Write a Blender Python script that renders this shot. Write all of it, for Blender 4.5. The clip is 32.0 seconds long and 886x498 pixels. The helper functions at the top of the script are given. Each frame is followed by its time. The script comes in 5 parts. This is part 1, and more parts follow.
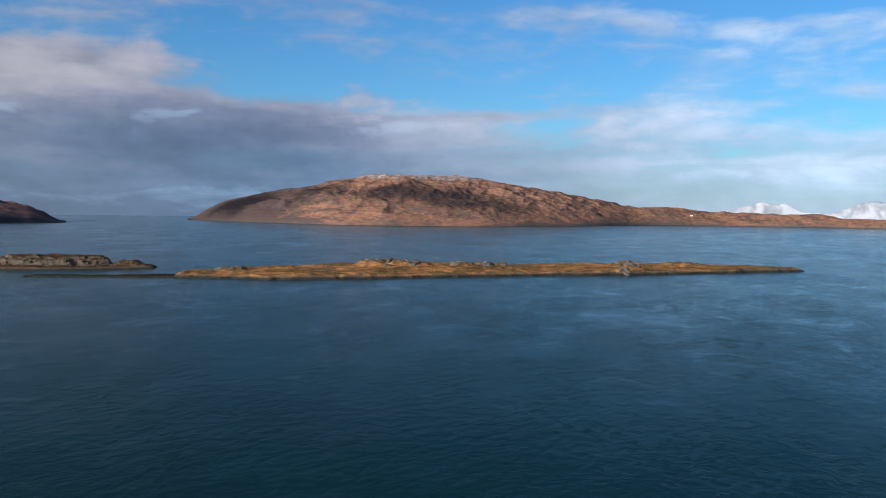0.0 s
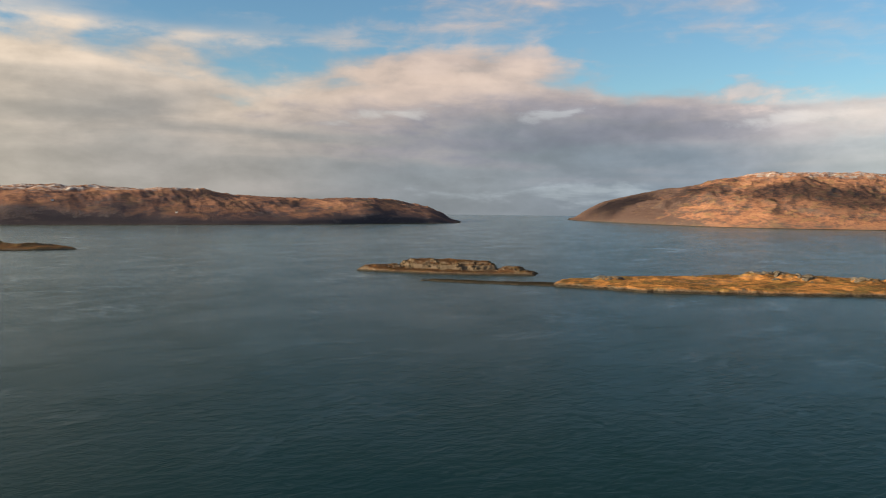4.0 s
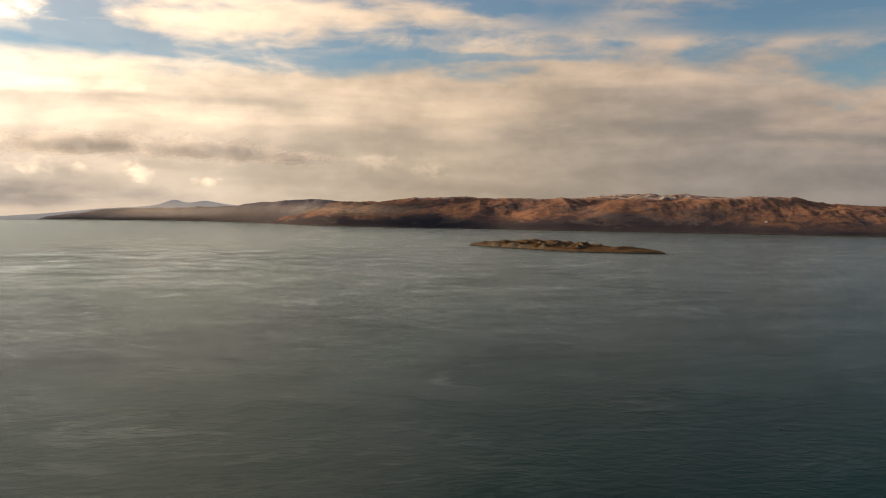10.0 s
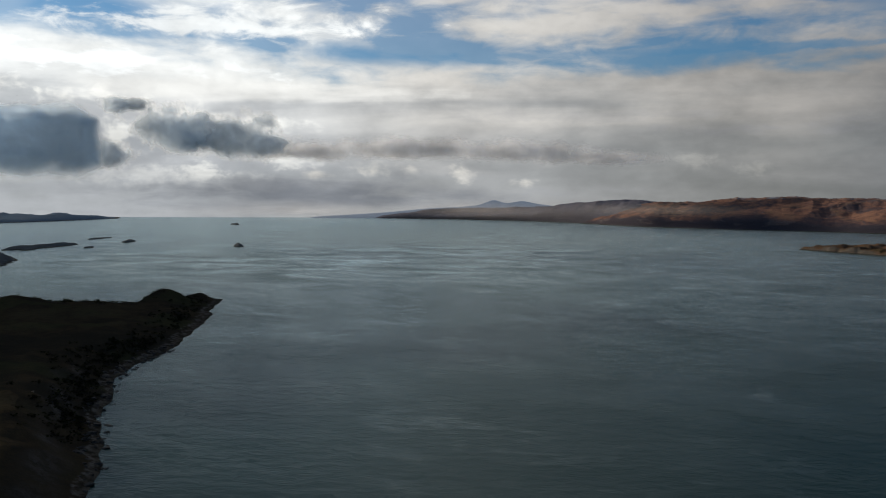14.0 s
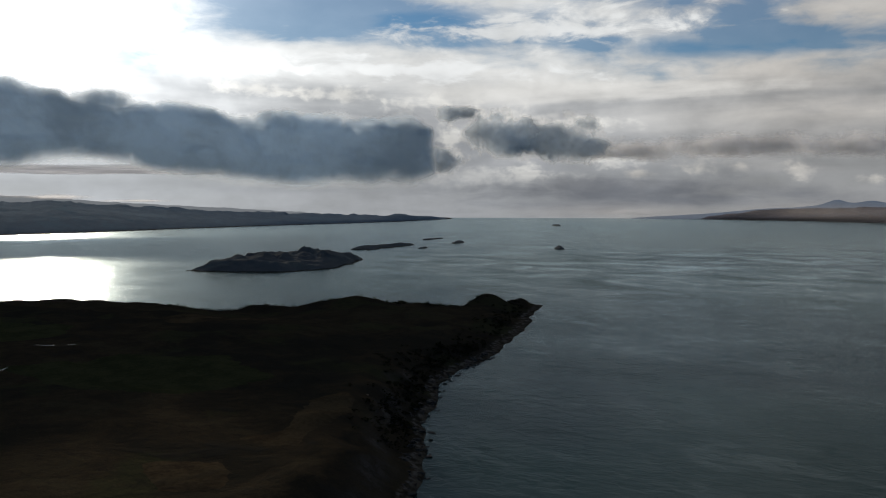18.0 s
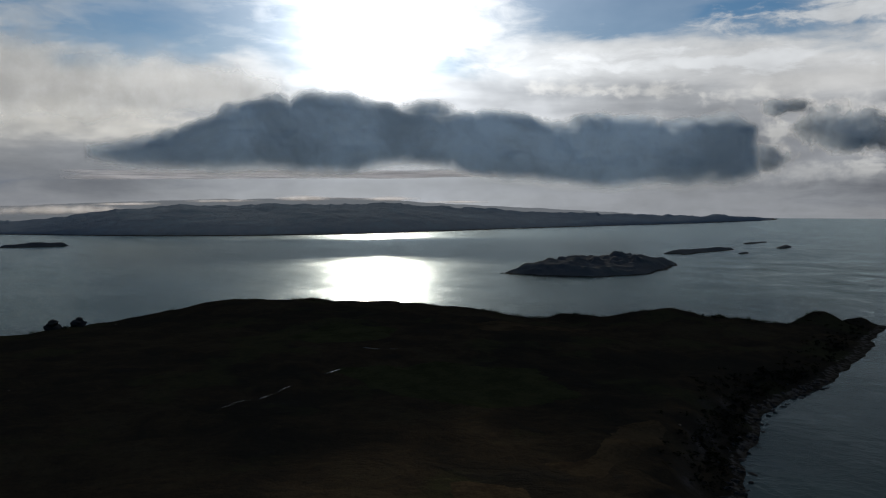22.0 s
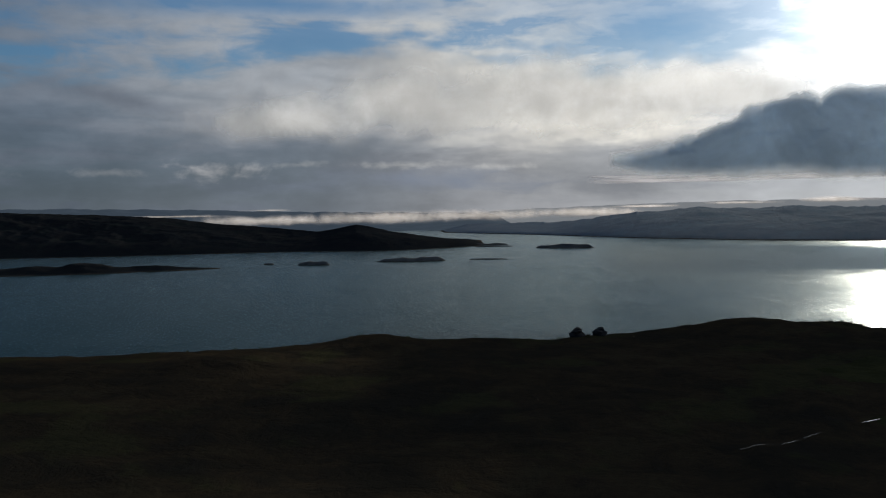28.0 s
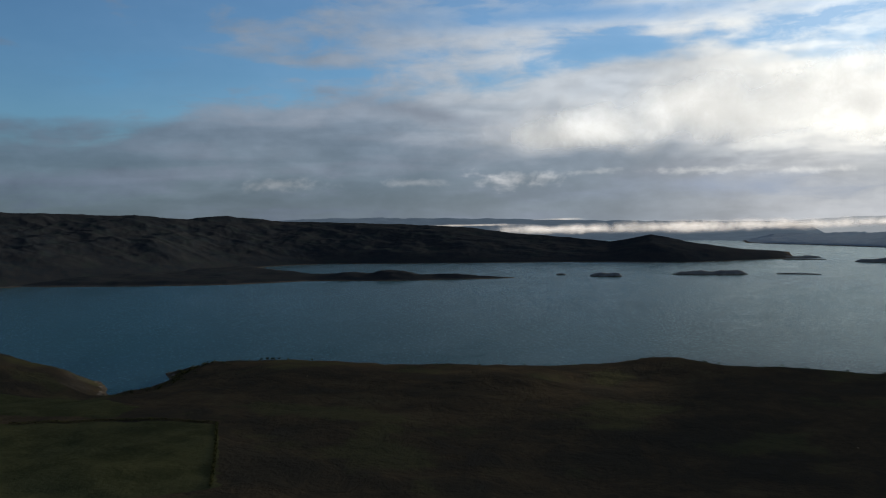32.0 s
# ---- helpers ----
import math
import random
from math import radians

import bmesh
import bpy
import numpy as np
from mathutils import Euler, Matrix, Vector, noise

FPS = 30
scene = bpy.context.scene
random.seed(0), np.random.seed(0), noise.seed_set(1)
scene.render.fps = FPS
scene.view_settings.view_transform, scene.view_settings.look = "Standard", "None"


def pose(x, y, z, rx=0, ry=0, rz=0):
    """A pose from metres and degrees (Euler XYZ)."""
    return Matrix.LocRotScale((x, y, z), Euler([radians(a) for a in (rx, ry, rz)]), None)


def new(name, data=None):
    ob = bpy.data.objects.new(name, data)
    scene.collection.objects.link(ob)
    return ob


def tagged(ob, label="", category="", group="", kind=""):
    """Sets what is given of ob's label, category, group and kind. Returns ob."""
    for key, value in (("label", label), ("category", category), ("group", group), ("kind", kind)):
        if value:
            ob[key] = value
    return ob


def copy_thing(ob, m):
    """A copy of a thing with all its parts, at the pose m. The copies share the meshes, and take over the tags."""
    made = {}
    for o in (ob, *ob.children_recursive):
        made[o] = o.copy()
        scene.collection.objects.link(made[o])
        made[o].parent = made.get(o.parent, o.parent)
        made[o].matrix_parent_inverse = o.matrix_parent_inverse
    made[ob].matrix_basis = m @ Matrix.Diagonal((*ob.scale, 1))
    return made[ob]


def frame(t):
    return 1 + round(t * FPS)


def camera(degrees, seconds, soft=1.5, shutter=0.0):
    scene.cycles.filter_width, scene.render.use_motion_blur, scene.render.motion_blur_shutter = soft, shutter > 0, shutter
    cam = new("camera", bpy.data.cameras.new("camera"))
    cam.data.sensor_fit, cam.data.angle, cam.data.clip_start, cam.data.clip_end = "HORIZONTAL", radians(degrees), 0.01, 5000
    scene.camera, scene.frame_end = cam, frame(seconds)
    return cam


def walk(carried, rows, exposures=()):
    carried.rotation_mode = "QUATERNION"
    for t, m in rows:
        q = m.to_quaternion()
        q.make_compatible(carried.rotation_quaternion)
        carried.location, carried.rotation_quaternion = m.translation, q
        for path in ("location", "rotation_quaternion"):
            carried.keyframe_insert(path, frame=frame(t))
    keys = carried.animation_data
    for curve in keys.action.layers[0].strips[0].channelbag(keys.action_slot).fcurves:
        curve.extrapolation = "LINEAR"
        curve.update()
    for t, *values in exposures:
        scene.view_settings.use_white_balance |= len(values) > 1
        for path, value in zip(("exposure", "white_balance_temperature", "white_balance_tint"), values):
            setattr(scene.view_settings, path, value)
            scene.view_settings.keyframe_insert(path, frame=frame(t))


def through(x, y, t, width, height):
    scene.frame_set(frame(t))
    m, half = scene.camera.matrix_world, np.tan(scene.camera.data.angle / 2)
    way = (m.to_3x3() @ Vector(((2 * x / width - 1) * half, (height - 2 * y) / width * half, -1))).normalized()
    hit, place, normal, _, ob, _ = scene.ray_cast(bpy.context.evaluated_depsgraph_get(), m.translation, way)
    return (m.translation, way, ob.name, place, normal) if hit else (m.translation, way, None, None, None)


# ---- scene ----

# ---------------------------------------------------------------- camera
cam = camera(55.5, 32.0, 1.1)

# seconds, place, pitch, lean, heading (counter-clockwise from +y)
PATH = [
    (0, 0.7, 0.1, 97.5, -3.15, -0.90, 23.66),
    (0.5, -0.1, 1.4, 100.1, -3.22, -0.86, 26.17),
    (1, -0.8, 2.8, 102.7, -3.31, -0.81, 28.86),
    (1.5, -1.6, 4.1, 105.2, -3.40, -0.75, 32.06),
    (2, -2.4, 5.4, 107.6, -3.48, -0.70, 35.04),
    (2.5, -3.2, 6.7, 109.7, -3.55, -0.62, 38.50),
    (3, -4.0, 7.9, 111.7, -3.60, -0.53, 41.88),
    (3.5, -4.9, 9.2, 113.3, -3.64, -0.51, 45.45),
    (5.5, -8.5, 13.7, 116.2, -3.64, -0.36, 58.99),
    (6, -9.5, 14.7, 115.7, -3.61, -0.30, 62.22),
    (6.5, -10.5, 15.6, 114.9, -3.58, -0.27, 65.62),
    (7, -11.5, 16.5, 113.8, -3.53, -0.26, 68.60),
    (7.5, -12.6, 17.3, 112.5, -3.46, -0.28, 71.93),
    (8, -13.7, 18.1, 110.9, -3.39, -0.33, 75.05),
    (8.5, -14.9, 18.7, 109.4, -3.32, -0.35, 78.33),
    (9, -16.1, 19.3, 107.8, -3.26, -0.35, 81.48),
    (9.5, -17.3, 19.8, 106.3, -3.21, -0.37, 84.55),
    (10, -18.5, 20.2, 104.9, -3.19, -0.41, 87.60),
    (10.5, -19.8, 20.5, 103.8, -3.18, -0.46, 90.41),
    (11, -21.1, 20.7, 103.0, -3.19, -0.49, 93.21),
    (11.5, -22.4, 20.8, 102.5, -3.21, -0.53, 95.84),
    (12, -23.7, 20.8, 102.4, -3.24, -0.57, 98.61),
    (12.5, -25.1, 20.6, 102.5, -3.26, -0.55, 101.25),
    (13, -26.5, 20.4, 102.8, -3.27, -0.51, 103.88),
    (13.5, -27.9, 20.1, 103.3, -3.29, -0.44, 106.29),
    (14, -29.4, 19.7, 104.0, -3.30, -0.39, 108.75),
    (14.5, -30.8, 19.2, 104.8, -3.32, -0.37, 111.12),
    (16.5, -37.0, 16.4, 108.7, -3.39, -0.27, 121.78),
    (17, -38.6, 15.5, 109.8, -3.41, -0.17, 124.70),
    (17.5, -40.1, 14.5, 110.8, -3.42, -0.07, 127.46),
    (18, -41.7, 13.4, 111.8, -3.42, -0.04, 130.32),
    (18.5, -43.2, 12.3, 112.9, -3.42, -0.02, 133.03),
    (19, -44.6, 11.2, 113.9, -3.43, 0.05, 135.85),
    (19.5, -46.0, 10.0, 115.0, -3.43, 0.14, 138.47),
    (20, -47.2, 8.7, 116.0, -3.43, 0.19, 141.26),
    (20.5, -48.4, 7.5, 117.1, -3.44, 0.22, 143.87),
    (21, -49.4, 6.2, 118.1, -3.44, 0.24, 146.46),
    (21.5, -50.3, 4.9, 119.2, -3.44, 0.29, 148.91),
    (22, -51.1, 3.6, 120.3, -3.45, 0.34, 151.33),
    (22.5, -51.7, 2.3, 121.4, -3.45, 0.38, 153.83),
    (23, -52.2, 0.9, 122.4, -3.43, 0.41, 156.63),
    (23.5, -52.6, -0.4, 123.5, -3.41, 0.46, 159.60),
    (24, -52.9, -1.8, 124.6, -3.38, 0.53, 162.49),
    (24.5, -53.1, -3.2, 125.6, -3.36, 0.59, 165.49),
    (25, -53.2, -4.6, 126.7, -3.33, 0.62, 168.37),
    (25.5, -53.3, -6.0, 127.7, -3.31, 0.67, 171.38),
    (27.5, -53.2, -11.8, 131.8, -3.19, 0.83, 182.76),
    (28, -53.1, -13.3, 132.8, -3.13, 0.85, 185.46),
    (28.5, -53.0, -14.8, 133.8, -3.07, 0.89, 188.36),
    (29, -52.9, -16.4, 134.7, -3.03, 0.92, 191.00),
    (29.5, -52.7, -17.9, 135.7, -2.99, 0.91, 193.70),
    (30, -52.6, -19.5, 136.6, -2.94, 0.91, 196.13),
    (30.5, -52.4, -21.0, 137.6, -2.89, 0.95, 198.65),
    (31, -52.3, -22.6, 138.5, -2.81, 0.99, 200.87),
    (31.5, -52.1, -24.1, 139.5, -2.65, 1.02, 203.17),
    (32, -52.0, -25.7, 140.4, -2.32, 1.04, 205.23),
]
EXPOSURE = [
    (0.0, 0.80, 5500, 8), (0.5, 0.88, 5800, 8.5), (1.0, 0.95, 6700, 9), (2.0, 1.08, 8500, 11), (3.0, 1.18, 8300, 11), (6.0, 1.32, 7700, 11), (7.0, 1.24, 8000, 13), (8.0, 1.14, 8600, 15), (9.0, 1.0, 9200, 18), (10.0, 0.78, 9200, 18), (11.0, 0.55, 8400, 15),
    (12.0, 0.36, 7100, 11), (13.0, 0.22, 6500, 9), (14.0, 0.06, 6150, 8), (16.5, 0.0, 6200, 9), (17.5, -0.2, 6200, 9), (19.0, -0.50, 6150, 10), (21.0, -0.64, 6050, 10), (25.0, -0.44, 6050, 10),
    (28.0, -0.18, 6200, 10), (30.0, 0.22, 6250, 9.5), (32.0, 0.55, 6200, 9),
]
walk(cam, [(t, pose(x, y, z, 90 + p, lean, head)) for t, x, y, z, p, lean, head in PATH], EXPOSURE)


# ---------------------------------------------------------------- helpers
def bearing(az, r):
    """The place at a heading (degrees, counter-clockwise from +y) and a distance."""
    return -math.sin(radians(az)) * r, math.cos(radians(az)) * r


def hashed(ix, iy, seed):
    h = (ix.astype(np.int64) * 374761393 + iy.astype(np.int64) * 668265263 + seed * 1442695041) & 0xFFFFFFFF
    h = ((h ^ (h >> 13)) * 1274126177) & 0xFFFFFFFF
    return ((h ^ (h >> 16)) & 0xFFFF) / 65535.0


def value_noise(x, y, seed):
    ix, iy = np.floor(x), np.floor(y)
    fx, fy = x - ix, y - iy
    fx, fy = fx * fx * fx * (fx * (fx * 6 - 15) + 10), fy * fy * fy * (fy * (fy * 6 - 15) + 10)
    a, b = hashed(ix, iy, seed), hashed(ix + 1, iy, seed)
    c, d = hashed(ix, iy + 1, seed), hashed(ix + 1, iy + 1, seed)
    return (a + (b - a) * fx) * (1 - fy) + (c + (d - c) * fx) * fy


def fbm(x, y, size, seed, octaves=5, gain=0.5):
    """Layered noise from -1 to 1; size: metres of the widest swell."""
    total, amp, norm = np.zeros_like(x, dtype=float), 1.0, 0.0
    for k in range(octaves):
        s = 2.03 ** k / size
        total += amp * (2 * value_noise(x * s + 17.3 * k + seed, y * s - 9.1 * k, seed + k) - 1)
        norm, amp = norm + amp, amp * gain
    return total / norm


def ridged(x, y, size, seed, octaves=4):
    total, amp, norm = np.zeros_like(x, dtype=float), 1.0, 0.0
    for k in range(octaves):
        s = 2.1 ** k / size
        total += amp * (1 - np.abs(2 * value_noise(x * s + 5.7 * k, y * s + seed, seed + 31 * k) - 1) * 2)
        norm, amp = norm + amp, amp * 0.5
    return total / norm


def smooth(x, a, b):
    t = np.clip((x - a) / (b - a), 0, 1)
    return t * t * (3 - 2 * t)


def linked(name, verts, faces, material, parent=None, label="", shade=True):
    me = bpy.data.meshes.new(name)
    me.from_pydata(verts, [], faces)
    me.materials.append(material)
    if shade:
        me.polygons.foreach_set("use_smooth", [True] * len(me.polygons))
    me.update()
    ob = new(name, me)
    if parent:
        ob.parent = parent
    if label:
        tagged(ob, label)
    return ob


def sheet(name, X, Y, Z, material, keep=None, parent=None, label=""):
    """A grid of heights as one mesh; keep: which corners stay."""
    n, m = X.shape
    idx = np.arange(n * m).reshape(n, m)
    quads = np.stack([idx[:-1, :-1], idx[1:, :-1], idx[1:, 1:], idx[:-1, 1:]], -1).reshape(-1, 4)
    if keep is not None:
        quads = quads[keep.ravel()[quads].any(1)]
    used = np.unique(quads)
    back = np.full(n * m, -1)
    back[used] = np.arange(len(used))
    verts = np.stack([X.ravel(), Y.ravel(), Z.ravel()], -1)[used]
    me = bpy.data.meshes.new(name)
    me.vertices.add(len(verts))
    me.vertices.foreach_set("co", verts.ravel())
    me.loops.add(quads.size)
    me.loops.foreach_set("vertex_index", back[quads].ravel())
    me.polygons.add(len(quads))
    me.polygons.foreach_set("loop_start", np.arange(0, quads.size, 4))
    me.polygons.foreach_set("use_smooth", np.ones(len(quads), bool))
    me.materials.append(material)
    me.update(calc_edges=True)
    me.validate()
    ob = new(name, me)
    if parent:
        ob.parent = parent
    if label:
        tagged(ob, label)
    return ob


def inside(px, py, poly):
    """Signed metres to the edge of a polygon, positive within."""
    dist, sign = np.full(px.shape, 1e9), np.zeros(px.shape, bool)
    for (ax, ay), (bx, by) in zip(poly, poly[1:] + poly[:1]):
        ex, ey = bx - ax, by - ay
        k = np.clip(((px - ax) * ex + (py - ay) * ey) / (ex * ex + ey * ey), 0, 1)
        dist = np.minimum(dist, np.hypot(px - ax - k * ex, py - ay - k * ey))
        if by != ay:
            sign ^= ((ay > py) != (by > py)) & (px < ex * (py - ay) / ey + ax)
    return np.where(sign, dist, -dist)


class Nodes:
    """Short hand for shader nodes."""

    def __init__(self, tree):
        self.tree = tree
        tree.nodes.clear()

    def node(self, kind, *ins):
        n = self.tree.nodes.new(kind)
        for i, v in enumerate(ins):
            self.put(n.inputs[i], v)
        return n

    def put(self, socket, v):
        if v is None:
            return
        if isinstance(v, bpy.types.NodeSocket):
            self.tree.links.new(v, socket)
        else:
            socket.default_value = v

    def math(self, op, a, b=None, c=None, clamp=False):
        n = self.node("ShaderNodeMath", a, b, c)
        n.operation, n.use_clamp = op, clamp
        return n.outputs[0]

    def add(self, *v):
        out = v[0]
        for x in v[1:]:
            out = self.math("ADD", out, x)
        return out

    def mul(self, *v):
        out = v[0]
        for x in v[1:]:
            out = self.math("MULTIPLY", out, x)
        return out

    def sub(self, a, b):
        return self.math("SUBTRACT", a, b)

    def step(self, x, a, b, lo=0.0, hi=1.0):
        n = self.node("ShaderNodeMapRange", x, a, b, lo, hi)
        n.interpolation_type = "SMOOTHSTEP"
        return n.outputs[0]

    def mix(self, f, a, b):
        n = self.node("ShaderNodeMix")
        n.data_type = "RGBA"
        self.put(n.inputs[0], f)
        for s, v in ((n.inputs[6], a), (n.inputs[7], b)):
            self.put(s, (*v, 1) if isinstance(v, tuple) and len(v) == 3 else v)
        return n.outputs[2]

    def noise(self, vec, scale, detail=4.0, rough=0.5, warp=0.0):
        n = self.node("ShaderNodeTexNoise")
        self.put(n.inputs["Vector"], vec)
        n.inputs["Scale"].default_value, n.inputs["Detail"].default_value = scale, detail
        n.inputs["Roughness"].default_value, n.inputs["Distortion"].default_value = rough, warp
        return n.outputs[0]

    def xyz(self, x, y, z):
        return self.node("ShaderNodeCombineXYZ", x, y, z).outputs[0]

    def ramp(self, f, stops, ease="EASE"):
        n = self.node("ShaderNodeValToRGB", f)
        n.color_ramp.interpolation = ease
        e = n.color_ramp.elements
        while len(e) < len(stops):
            e.new(0.5)
        for el, (p, c) in zip(e, stops):
            el.position = p
            el.color = (*c, 1) if isinstance(c, tuple) else (c, c, c, 1)
        return n.outputs[0]


# ---------------------------------------------------------------- sky and sun
SUN_AZ, SUN_EL = 155.8, 12.5
SUN_DIR = Vector((*bearing(SUN_AZ, math.cos(radians(SUN_EL))), math.sin(radians(SUN_EL))))
MID = 115.0          # the heading at the middle of the sweep


def build_world():
    world = bpy.data.worlds.new("sky")
    scene.world = world
    world.use_nodes = True
    n = Nodes(world.node_tree)
    way = n.node("ShaderNodeTexCoord").outputs["Generated"]
    sky = n.node("ShaderNodeTexSky")
    sky.sky_type, sky.sun_disc = "NISHITA", False
    sky.sun_elevation, sky.sun_rotation = radians(SUN_EL), radians(-SUN_AZ)
    sky.air_density, sky.dust_density, sky.ozone_density = 1.0, 0.1, 3.0
    tint = n.node("ShaderNodeVectorMath", sky.outputs[0], (0.72, 1.02, 1.22))
    tint.operation = "MULTIPLY"
    clear = n.node("ShaderNodeBackground", tint.outputs[0], 0.06).outputs[0]

    # heading from the middle of the sweep and height above the horizon, both in degrees
    turned = n.node("ShaderNodeVectorRotate")
    turned.rotation_type = "Z_AXIS"
    n.put(turned.inputs["Vector"], way)
    turned.inputs["Angle"].default_value = radians(-MID)
    x, y, z = n.node("ShaderNodeSeparateXYZ", turned.outputs[0]).outputs
    az = n.mul(n.math("ARCTAN2", n.mul(x, -1.0), y), 57.2958)
    el = n.mul(n.math("ARCSINE", z), 57.2958)
    span = n.math("DIVIDE", n.add(az, 180.0), 360.0)

    def at(a):
        return (a - MID + 180.0) / 360.0

    dot = n.node("ShaderNodeVectorMath", way, SUN_DIR)
    dot.operation = "DOT_PRODUCT"
    off = n.mul(n.math("ARCCOSINE", n.math("MINIMUM", dot.outputs["Value"], 0.99999)), 57.2958)

    # streaks, swells and puffs
    lift = n.math("POWER", n.math("MAXIMUM", n.add(el, 1.5), 0.3), 0.75)
    def strong(v):
        return n.add(n.mul(n.sub(v, 0.5), 2.2), 0.5)

    streak = strong(n.noise(n.xyz(n.mul(az, 0.05), n.mul(lift, 0.80), 2.0), 1.0, 6.0, 0.48, 0.35))
    swell = strong(n.noise(n.xyz(n.mul(az, 0.085), n.mul(el, 0.27), 5.0), 1.0, 7.0, 0.50, 0.3))
    puff = strong(n.noise(n.xyz(n.mul(az, 0.22), n.mul(el, 0.50), 9.0), 1.0, 7.0, 0.52, 0.25))
    curd = strong(n.noise(n.xyz(n.mul(az, 0.75), n.mul(el, 1.1), 15.0), 1.0, 8.0, 0.58, 0.25))
    wisp = strong(n.noise(n.xyz(n.mul(az, 0.3), n.mul(lift, 2.0), 12.0), 1.0, 7.0, 0.58, 0.4))

    # the lower bank: how high it reaches, how thick it is, its lit top and its shaded depth
    top = n.mul(n.ramp(span, [
        (at(-60), 0.30), (at(-4), 0.34), (at(8), 0.36), (at(16), 0.32), (at(24), 0.40), (at(34), 0.55), (at(46), 0.66), (at(56), 0.60),
        (at(62), 0.56), (at(70), 0.66), (at(85), 0.74), (at(98), 0.66), (at(115), 0.64), (at(135), 0.72), (at(152), 0.66), (at(165), 0.60), (at(176), 0.62), (at(190), 0.80),
        (at(204), 0.66), (at(216), 0.50), (at(230), 0.42), (at(244), 0.50), (at(280), 0.40)]), 14.0)
    thick = n.ramp(span, [(at(-60), 0.7), (at(-4), 0.72), (at(10), 0.70), (at(20), 0.86), (at(32), 0.97), (at(180), 0.97), (at(215), 0.88), (at(235), 0.80)])
    under = n.add(n.sub(top, el), n.mul(n.sub(swell, 0.5), 3.6), n.mul(n.sub(puff, 0.5), 1.6))
    bank = n.mul(n.step(under, -0.7, 1.5), thick)
    lit = n.ramp(span, [
        (at(-60), (0.36, 0.40, 0.45)), (at(0), (0.33, 0.37, 0.42)), (at(18), (0.24, 0.255, 0.295)), (at(34), (0.235, 0.218, 0.24)), (at(50), (0.29, 0.252, 0.25)),
        (at(65), (0.32, 0.295, 0.285)), (at(88), (0.37, 0.335, 0.300)), (at(105), (0.49, 0.450, 0.40)), (at(125), (0.68, 0.66, 0.62)), (at(155), (0.62, 0.62, 0.60)),
        (at(178), (0.64, 0.60, 0.52)), (at(198), (0.37, 0.38, 0.39)), (at(212), (0.20, 0.228, 0.268)), (at(232), (0.125, 0.155, 0.20)), (at(270), (0.15, 0.19, 0.24))])
    deep = n.ramp(span, [
        (at(-60), (0.28, 0.32, 0.38)), (at(0), (0.30, 0.34, 0.40)), (at(18), (0.17, 0.20, 0.265)), (at(34), (0.088, 0.122, 0.175)), (at(50), (0.105, 0.132, 0.172)),
        (at(65), (0.165, 0.175, 0.195)), (at(88), (0.21, 0.205, 0.195)), (at(105), (0.27, 0.265, 0.26)), (at(125), (0.33, 0.33, 0.335)), (at(155), (0.29, 0.295, 0.30)),
        (at(178), (0.26, 0.26, 0.265)), (at(198), (0.14, 0.16, 0.19)), (at(212), (0.098, 0.118, 0.152)), (at(232), (0.070, 0.092, 0.128)), (at(270), (0.09, 0.115, 0.155))])
    body = n.step(n.add(under, n.mul(n.sub(streak, 0.5), -6.0), n.mul(n.sub(swell, 0.5), -4.0), n.mul(n.sub(puff, 0.5), -3.0)), -2.0, 7.5)
    colour = n.mix(body, lit, deep)
    # thin streaky veil above the bank
    veil_top = n.ramp(span, [
        (at(-60), 0.20), (at(0), 0.36), (at(14), 0.30), (at(30), 0.30), (at(55), 0.36), (at(75), 0.52), (at(100), 0.56), (at(120), 0.60), (at(145), 0.64),
        (at(165), 0.50), (at(185), 0.60), (at(203), 0.56), (at(216), 0.40), (at(240), 0.34)])
    over = n.step(n.add(streak, n.mul(n.sub(wisp, 0.5), 0.45), n.mul(n.sub(swell, 0.5), 0.6), n.sub(veil_top, 1.0)), -0.35, 0.45)
    over = n.math("MAXIMUM", over, n.mul(n.step(az, -45.0, 0.0), 0.22))
    over = n.mul(over, n.step(el, 14.0, 26.0, 0.92, 0.06))
    # unseen broken deck added above the view, thinning westward, to brighten the sea's reflection
    deck = n.ramp(span, [(at(-60), 0.05), (at(60), 0.06), (at(80), 0.30), (at(95), 0.80), (at(112), 0.92), (at(128), 0.60), (at(160), 0.60), (at(190), 0.55), (at(212), 0.25), (at(240), 0.05)])
    over = n.math("MAXIMUM", over, n.mul(deck, n.step(el, 12.5, 20.0), n.step(swell, 0.15, 0.75, 0.6, 1.0)))
    cover = n.sub(1.0, n.mul(n.sub(1.0, bank), n.sub(1.0, over)))
    colour = n.mix(n.mul(over, n.sub(1.0, bank)), colour, lit)

    def stroke(a, e, w, h, slant, full, tone, grain=1.0, kind=puff, soft=0.35, clearing=False):
        """One cloud: heading, height, half width, half height, slope, cover and colour; or a hole of clear sky."""
        nonlocal colour, cover
        da = n.sub(az, a - MID)
        dx = n.mul(da, 1.0 / w)
        dy = n.mul(n.sub(n.sub(el, e), n.mul(da, slant)), 1.0 / h)
        m = n.sub(1.0, n.math("SQRT", n.add(n.mul(dx, dx), n.mul(dy, dy))))
        f = n.mul(n.step(n.add(m, n.mul(n.sub(kind, 0.5), 1.5 * grain), n.mul(n.sub(wisp, 0.5), 0.5)), 0.05, 0.15 + soft), full)
        if clearing:
            cover = n.mul(cover, n.sub(1.0, f))
        else:
            cover = n.sub(1.0, n.mul(n.sub(1.0, cover), n.sub(1.0, f)))
            colour = n.mix(f, colour, tone)
